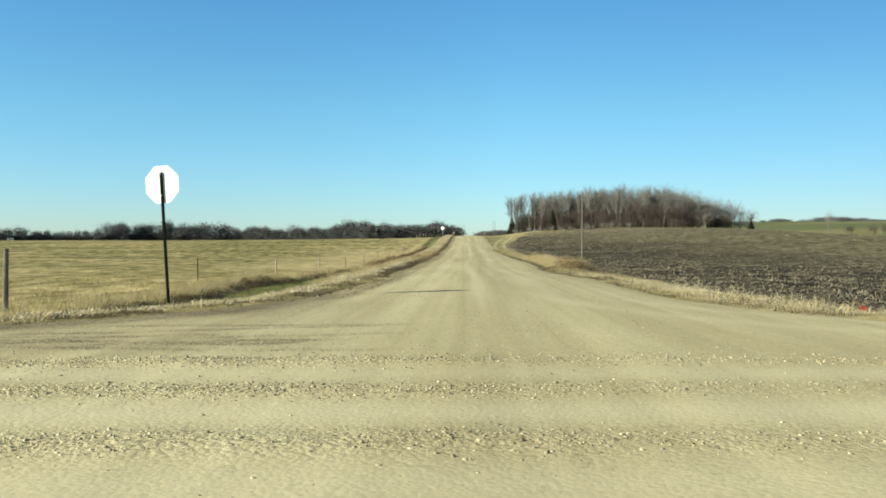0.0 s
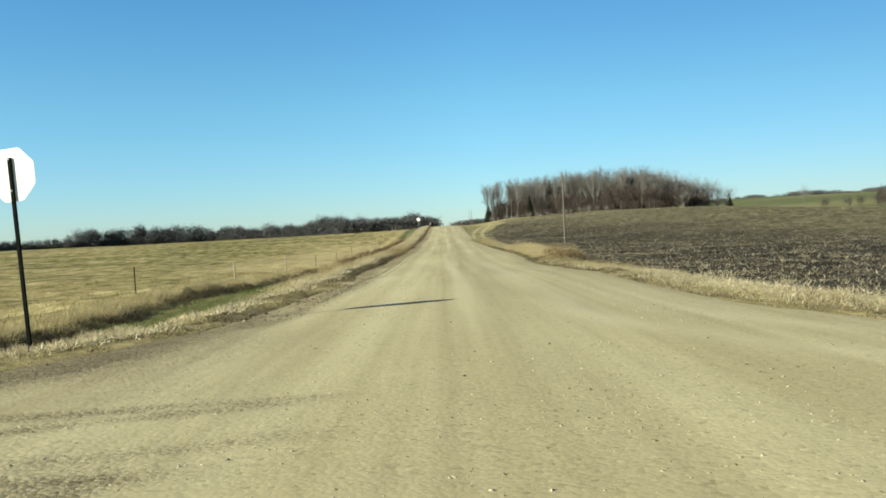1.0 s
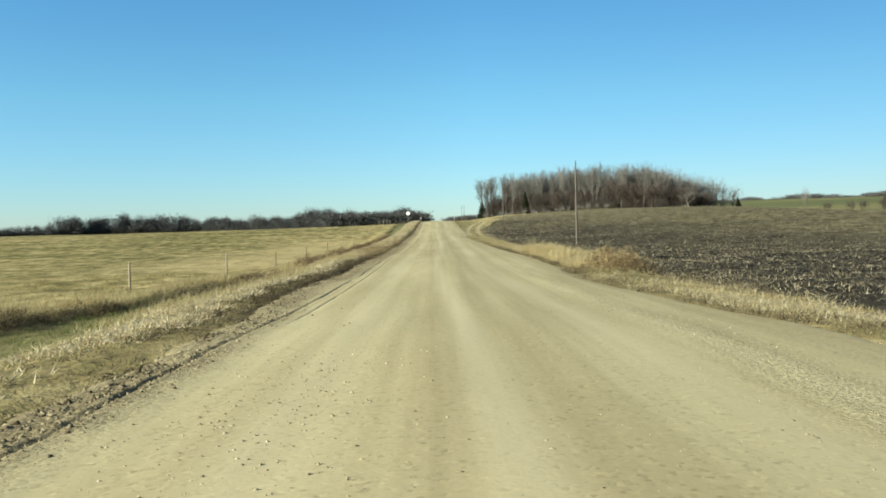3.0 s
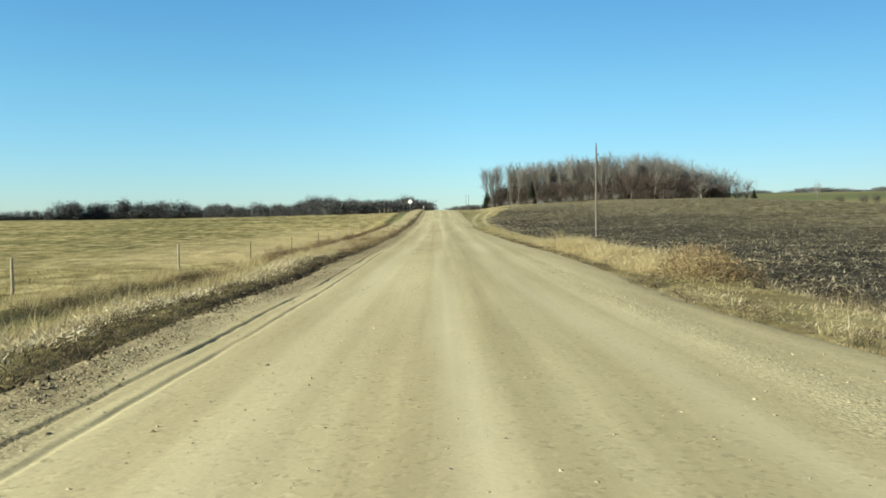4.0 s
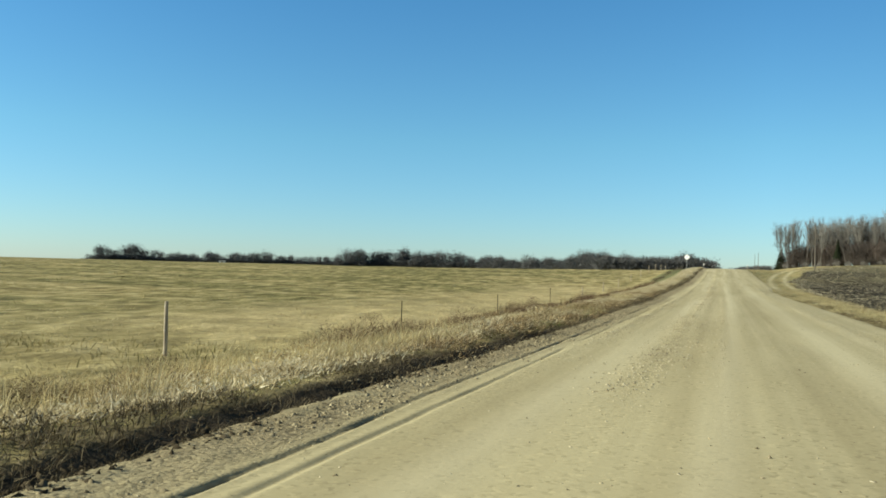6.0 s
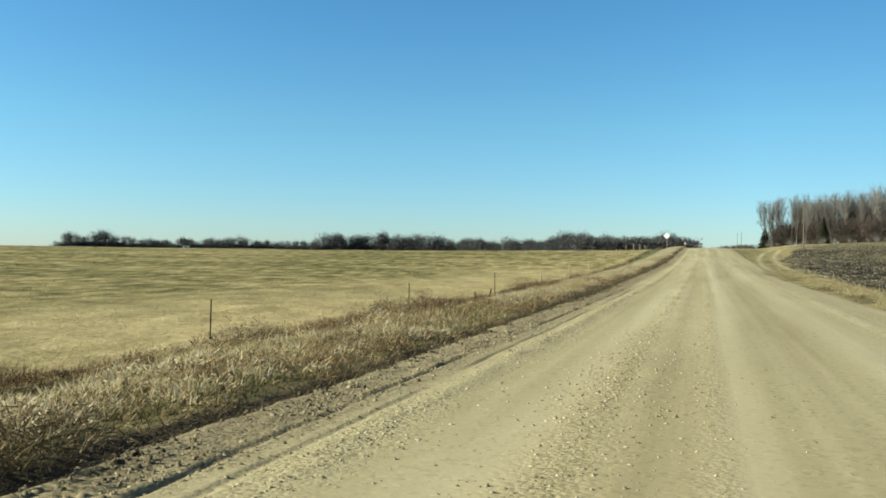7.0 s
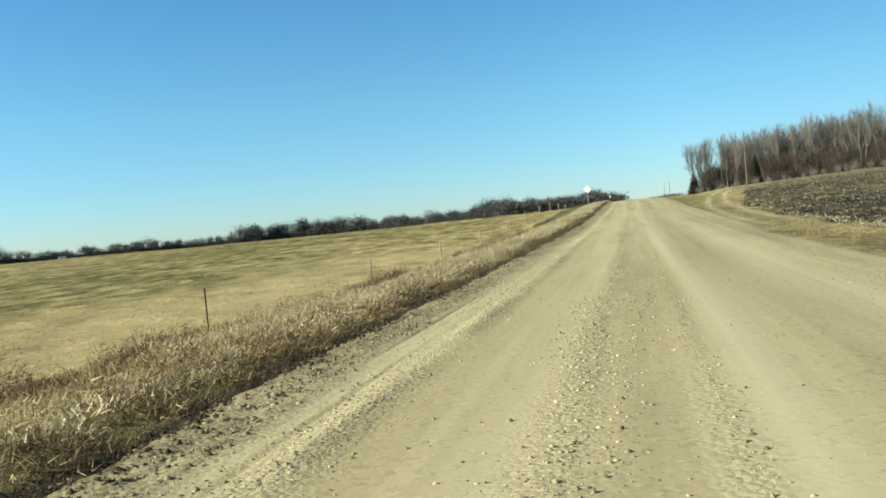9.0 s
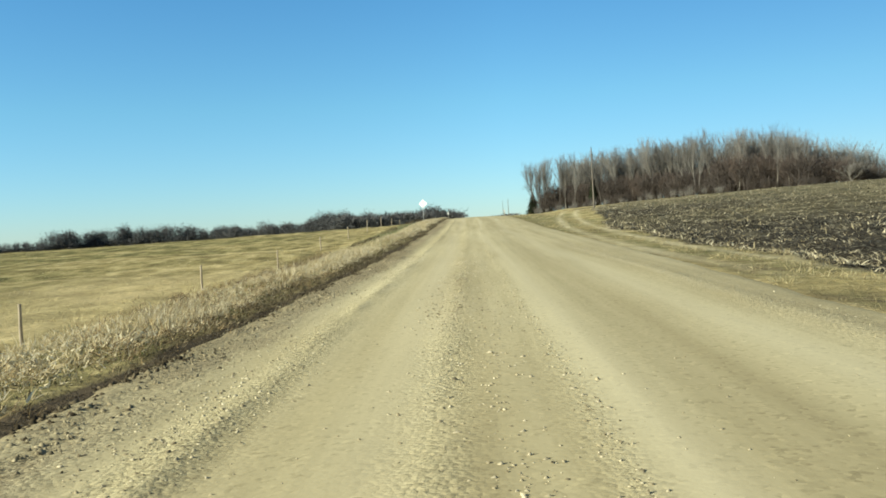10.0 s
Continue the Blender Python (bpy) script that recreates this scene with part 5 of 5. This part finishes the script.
def airy_tree(name, seed, height, width, low, n, length, thick, bark, twig, trunks=1, rise=0.75, rag=1.0):
    """A tree or thicket whose crown is a cloud of single bare twigs; low: where the crown begins, as a share of the height."""
    g = np.random.default_rng(seed)
    segs = []
    for k in range(trunks * 7):
        az = g.uniform(0, math.tau)
        foot = np.array((math.cos(az), math.sin(az), 0)) * (0.0 if trunks == 1 else 0.12 * width)
        if k < trunks:
            segs.append((foot + (0, 0, -0.3), foot * 1.5 + (g.normal(0, 0.03 * width), g.normal(0, 0.03 * width), height * 0.75), height * 0.016, height * 0.005))
        else:
            z0 = height * g.uniform(0.15 + 0.6 * low, 0.6)
            rr = width * g.uniform(0.2, 0.42)
            segs.append((foot * 1.2 + (0, 0, z0), np.array((rr * math.cos(az), rr * math.sin(az), min(z0 + height * g.uniform(0.15, 0.35), 0.95 * height))), height * 0.008, height * 0.003))
    co, f = limb_mesh(segs, 4)
    # twigs through an egg-shaped crown, denser outwards, with lobes
    u = g.normal(0, 1, (n, 3))
    u /= np.linalg.norm(u, axis=1)[:, None]
    lobe = 0.75 + 0.25 * np.sin(3 * np.arctan2(u[:, 1], u[:, 0]) + seed) + 0.12 * rag * g.normal(0, 1, n)
    r = g.random(n) ** 0.45 * np.clip(lobe, 0.3, 1.05) * (0.82 + 0.18 * rag)
    mid = height * (low + 1) / 2
    c = np.stack([u[:, 0] * r * width / 2, u[:, 1] * r * width / 2, mid + u[:, 2] * r * height * (1 - low) / 2], 1)
    c[:, 2] = np.maximum(c[:, 2], 0.02 * height)
    d = u * (0.7, 0.7, 0.35) + g.normal(0, 0.35, (n, 3)) + (0, 0, rise)
    d /= np.linalg.norm(d, axis=1)[:, None]
    w = np.cross(d, g.normal(0, 1, (n, 3)))
    w *= thick / (np.linalg.norm(w, axis=1)[:, None] + 1e-6)
    ln = length * g.uniform(0.5, 1.2, n)[:, None]
    co2 = np.stack([c - w, c + w, c + d * ln], 1).reshape(-1, 3)
    f2 = 3 * np.arange(n)[:, None] + np.array([[0, 1, 2]])
    return fast_mesh(name + "_trunk", co, f, bark, True), fast_mesh(name + "_crown", co2, f2, twig), (co, f, co2, f2)


def put_tree(meshes, x, y, scale, turn, label, category, group, name="tree", dz=0.0):
    t = thing(name, label, category, pose(x, y, gz(x, y) + dz, 0, 0, turn), group)
    for nm, me in (("trunk", meshes[0]), ("crown", meshes[1])):
        o = new(nm, me)
        o.parent = t
        o.scale = (scale[0], scale[0], scale[1])
    return t


def conifer_mesh(seed, height):
    r = random.Random(seed)
    segs, co, fa = [(Vector((0, 0, -0.3)), Vector((0, 0, height * 0.95)), 0.2, 0.03)], [], []
    for k in range(900):
        h = height * (0.06 + 0.94 * r.random() ** 0.8)
        reach = (height - h) * 0.30 * r.uniform(0.5, 1.0) + 0.15
        az = r.uniform(0, math.tau)
        c = Vector((math.cos(az), math.sin(az), 0))
        s = Vector((-c.y, c.x, 0)) * (0.10 + 0.10 * reach)
        a, b = c * reach * 0.25, c * reach
        i = len(co)
        co += [a + Vector((0, 0, h)), b * 0.7 + s + Vector((0, 0, h - reach * 0.22)), b + Vector((0, 0, h - reach * 0.4)), b * 0.7 - s + Vector((0, 0, h - reach * 0.18))]
        fa.append((i, i + 1, i + 2, i + 3))
    ct, ft = limb_mesh(segs, 6)
    return fast_mesh("conifer_trunk", ct, ft, M_SHRUB), fast_mesh("conifer_crown", np.array([tuple(v) for v in co]), np.array(fa), M_CONIFER)


def merged(name, placements, mat, label, category):
    """Many trees too far to count, as one mesh. placements: (co, faces), x, y, z, scale, turn."""
    cos, fs, off = [], {3: [], 4: []}, 0
    for (co, f), x, y, z, (sx, sz), turn in placements:
        c, s = math.cos(turn), math.sin(turn)
        p = np.stack([sx * (co[:, 0] * c - co[:, 1] * s) + x, sx * (co[:, 0] * s + co[:, 1] * c) + y, co[:, 2] * sz + z], 1)
        cos.append(p), fs[f.shape[1]].append(f + off)
        off += len(co)
    return stuff(name, np.concatenate(cos), [np.concatenate(v) for v in fs.values() if v], mat, label, category)


TALL = [tree_meshes("cottonwood", 10 + k, 21.0, M_BARK, M_TWIG, 1.5, spread_by=0.46, upright=1.0, twigs=3, thick=0.014) for k in range(6)]
BROAD = [airy_tree("box_elder", 30 + k, 11.0, 8.5, 0.12, 1500, 1.5, 0.035, M_SHRUB, M_REDDISH, 2) for k in range(3)]
BUSH = [airy_tree("thicket", 50 + k, 6.0, 6.5, 0.0, 800, 1.0, 0.03, M_SHRUB, M_SHRUB, 3) for k in range(3)]
MASS = [airy_tree("inner_tree", 60 + k, 21.0, 8.0, 0.25, 800, 2.0, 0.026, M_BARK, M_TWIG, 1, 1.0) for k in range(4)]
FAR = [airy_tree("far_tree", 80 + k, 14.0, (12.0, 9.0, 13.0, 7.0)[k], (0.1, 0.2, 0.05, 0.15)[k], 500, 1.2, 0.10, M_FAR, M_FAR, 1 + k % 2, 0.1, 0.0) for k in range(4)]
LOW = [airy_tree("far_thicket", 90 + k, 6.0, 9.0, 0.0, 270, 0.95, 0.105, M_FAR, M_FAR, 2, 0.05, 0.0) for k in range(2)]
SHRUB = [airy_tree("shrub", 40 + k, 6.0, 5.5, 0.0, 420, 1.0, 0.03, M_BARK, M_TWIG, 3, 1.0) for k in range(2)]
CONE = [conifer_mesh(70 + k, 8.0) for k in range(2)]

GR_A, GR_B = np.array((20.5, 430.0)), np.array((91.0, 316.0))


def plant_grove():
    r = random.Random(5)
    along = lambda u, d: GR_A + (GR_B - GR_A) * u + np.array((0.83, 0.56)) * d
    # front row, tree by tree
    for k in range(66):
        u = 0.95 * (k + r.uniform(0.1, 0.9)) / 66
        p = along(u, r.uniform(1, 13))
        tall = np.interp(u, [0, 0.08, 0.3, 0.5, 0.7, 0.85, 0.9, 1.0], [0.96, 0.94, 0.90, 0.91, 0.88, 0.70, 0.36, 0.2]) * r.uniform(0.9, 1.08)
        put_tree(TALL[k % 6], p[0], p[1], (r.uniform(0.6, 0.9), tall), r.uniform(0, 360), "tall leafless grey cottonwood at the front of the wood", "tree", "trees of the wood")
    for k in range(10):
        u = np.interp(k, [0, 9], [0.66, 0.92])
        p = along(u, r.uniform(1, 8))
        put_tree(BROAD[k % 3], p[0], p[1], (1.15, np.interp(u, [0.6, 0.8, 1], [1.1, 0.95, 0.55])), r.uniform(0, 360), "reddish-brown leafless broad tree at the wood's edge", "tree", "trees of the wood")
    for k in range(3):
        p = along((0.02, 0.05, 0.28)[k], (1, 4, 0)[k])
        t = thing("conifer", "dark green conifer at the edge of the bare wood", "conifer", pose(p[0], p[1], gz(p[0], p[1])), "conifers of the wood")
        for nm, me in zip(("trunk", "crown"), CONE[k % 2]):
            o = new(nm, me)
            o.parent = t
            s = (1.05, 0.95, 1.3)[k]
            o.scale = (s * (1.7, 1.5, 1.1)[k], s * (1.7, 1.5, 1.1)[k], s)
    for k in range(26):
        u = 0.05 + 0.68 * (k + r.uniform(0.1, 0.9)) / 26
        p = along(u, r.uniform(-6, -2))
        f = r.uniform(0.3, 0.55)
        put_tree(SHRUB[k % 2], p[0], p[1], (f * 1.1, f), r.uniform(0, 360), "low greyish-tan leafless shrub at the wood's foot", "bush", "shrubs before the wood", "bush")
    # the mass behind and the undergrowth
    back, back_tw, under, red = [], [], [], []
    for k in range(150):
        u, d = r.uniform(0, 0.94), r.uniform(8, 45)
        p = along(u, d)
        tall = np.interp(u, [0, 0.08, 0.3, 0.5, 0.7, 0.85, 0.9, 1.0], [0.96, 0.94, 0.90, 0.91, 0.88, 0.70, 0.36, 0.2]) * r.uniform(0.85, 1.06)
        m = MASS[k % 4][2]
        arg = (p[0], p[1], gz(p[0], p[1]), (r.uniform(0.8, 1.1), tall), r.uniform(0, 6.28))
        back.append(((m[0], m[1]), *arg)), back_tw.append(((m[2], m[3]), *arg))
    for k in range(230):
        u, d = r.uniform(0.02, 0.95), r.uniform(-3, 24)
        p = along(u, d)
        m = BUSH[k % 3][2]
        s = r.uniform(1.1, 1.95) * (1 if d > 1 else 0.45) * np.interp(u, [0.8, 1], [1, 0.6])
        for a, b in ((m[0], m[1]), (m[2], m[3])):
            under.append(((a, b), p[0], p[1], gz(p[0], p[1]), (s * 1.1, s), k * 1.3))
    for k in range(40):
        u, d = r.uniform(0.1, 0.92), r.uniform(2, 25)
        p = along(u, d)
        m = BROAD[k % 3][2]
        s = r.uniform(0.6, 0.95)
        for a, b in ((m[0], m[1]), (m[2], m[3])):
            red.append(((a, b), p[0], p[1], gz(p[0], p[1]), (s, s), k * 2.1))
    merged("wood_trunks", back, M_BARK, "grey trunks and boughs inside the bare wood", "wood")
    merged("wood_twigs", back_tw, M_TWIG, "grey bare crowns inside the wood", "wood")
    merged("wood_undergrowth", under, M_SHRUB, "dark brown leafless thicket along the wood's foot", "undergrowth")
    merged("wood_brush", red, M_REDDISH, "reddish-brown bare brush inside the wood", "undergrowth")


def plant_far_line():
    """The long wood behind the pasture, from the road's crest far round to the west."""
    r = random.Random(9)
    line = [(-7, 520), (-40, 560), (-110, 700), (-216, 850), (-330, 860), (-420, 760), (-470, 600)]
    tall = [14.5, 15, 17.5, 25, 23, 18, 15]
    pl = []
    seg = np.cumsum([0] + [math.dist(a, b) for a, b in zip(line, line[1:])])
    # how tall the clumps stand, by their bearing from the road in degrees
    clumps = lambda x, y: np.interp(math.degrees(math.atan2(-x, y - 55)), [0, 10.6, 11.7, 14, 15.9, 17, 21, 25.4, 26, 29.3, 30, 33, 35.5, 36, 37, 37.3, 40, 41],
                                    [1.0, 1.0, 0.76, 0.9, 0.65, 1.0, 1.12, 0.95, 0.66, 0.66, 1.0, 0.85, 0.8, 0.65, 0.8, 1.15, 1.1, 0.4])
    n = 300
    for k in range(n):
        s = seg[-1] * (k + r.random()) / n
        x, y = np.interp(s, seg, [p[0] for p in line]), np.interp(s, seg, [p[1] for p in line])
        h = np.interp(s, seg, tall) * r.uniform(0.65, 1.1) * clumps(x, y) * (0.75 + 0.4 * float(vnoise(s * 0.02, 0, 81)))
        gap = float(vnoise(s * 0.045, 0, 82))
        m = FAR[r.randrange(4)][2]
        ref = 14.0
        x, y = x + r.gauss(-5, 6), y + abs(r.gauss(0, 14))
        z = gz(x, y)
        sc = h / ref * (0.75 + 0.35 * gap)
        for a, b in ((m[0], m[1]), (m[2], m[3])):
            pl.append(((a, b), x, y, z, (sc * 1.35, sc), k * 1.7))
    for k in range(70):
        s = 150 * (k + r.random()) / 70
        x, y = np.interp(s, seg, [p[0] for p in line]) - 3 + r.gauss(0, 2), np.interp(s, seg, [p[1] for p in line]) + abs(r.gauss(0, 8))
        m = FAR[k % 4][2]
        sc = r.uniform(0.9, 1.05) * np.interp(s, seg, tall) / 14 * 0.92
        for a, b in ((m[0], m[1]), (m[2], m[3])):
            pl.append(((a, b), x, y, gz(x, y) - 1, (sc, sc), k * 1.3))
    for k in range(190):
        x, y = r.uniform(-62, -6), 522 + abs(r.gauss(0, 8))
        m = LOW[k % 2][2]
        sc = r.uniform(1.5, 2.15)
        for a, b in ((m[0], m[1]), (m[2], m[3])):
            pl.append(((a, b), x, y, gz(x, y) - 1, (sc * 0.9, sc), k * 1.1))
    for k in range(620):
        s = seg[-1] * (k + r.random()) / 620
        x, y = np.interp(s, seg, [p[0] for p in line]) + r.gauss(-4, 5), np.interp(s, seg, [p[1] for p in line]) + abs(r.gauss(0, 8))
        m = LOW[k % 2][2]
        sc = r.uniform(0.6, 1.15) * np.interp(s, seg, tall) / 14 * (0.6 + 0.55 * clumps(x, y))
        for a, b in ((m[0], m[1]), (m[2], m[3])):
            pl.append(((a, b), x, y, gz(x, y) - 1.2, (sc * 2.0, sc), k * 1.1))
    merged("far_wood", pl, M_FAR, "long dark leafless wood behind the pasture", "wood")


def plant_far_right():
    r = random.Random(11)
    put_tree(MASS[1], 236, 560, (0.85, 0.82), 40, "lone leafless tree on the green slope", "tree", "far trees")
    put_tree(BUSH[0], 101, 304, (0.5, 0.55), 10, "small bare bush beside the wood", "bush", "far trees", "bush")
    p = (99.6, 300.0)
    t = thing("conifer", "dark round conifer on the field's skyline", "conifer", pose(p[0], p[1], gz(*p)))
    for nm, me in zip(("trunk", "crown"), CONE[1]):
        o = new(nm, me)
        o.parent, o.scale = t, (0.8, 0.8, 0.55)
    for k, (x, y) in enumerate(((255, 540), (267, 548), (246, 552))):
        put_tree(BUSH[k % 3], x, y, (1.3, 1.2), 70 * k, "low bare shrub on the green slope", "bush", "far trees", "bush")
    pl, brown = [], []
    for k in range(420):
        a = r.uniform(0.22, 0.75)
        d = r.uniform(900, 975) + 60 * math.sin(a * 9)
        x, y = d * math.sin(a), d * math.cos(a)
        m = LOW[k % 2][2]
        s = r.uniform(0.5, 1.1) * (0.5 + float(vnoise(a * 40, 0, 83)))
        for p, q in ((m[0], m[1]), (m[2], m[3])):
            pl.append(((p, q), x, y, gz(x, y) - 1.3, (s * 1.8, s), k * 1.9))
    for k in range(46):
        x, y = 236 + abs(r.gauss(0, 30)), 452 + r.gauss(0, 14)
        m = FAR[k % 4][2]
        s = r.uniform(0.7, 1.1)
        for p, q in ((m[0], m[1]), (m[2], m[3])):
            brown.append(((p, q), x, y, gz(x, y), (s, s), k * 1.9))
    for k in range(40):
        x, y = r.uniform(9, 32), r.uniform(690, 720)
        m = LOW[k % 2][2]
        s = r.uniform(0.8, 1.25)
        for p, q in ((m[0], m[1]), (m[2], m[3])):
            pl.append(((p, q), x, y, gz(x, y), (s * 1.5, s), k * 1.9))
    merged("slope_wood", brown, M_SHRUB, "brown leafless wood on the green slope", "wood")
    merged("hill_trees", pl, M_FAR, "dark bare trees along the far green hill", "wood")


plant_grove()
plant_far_line()
plant_far_right()
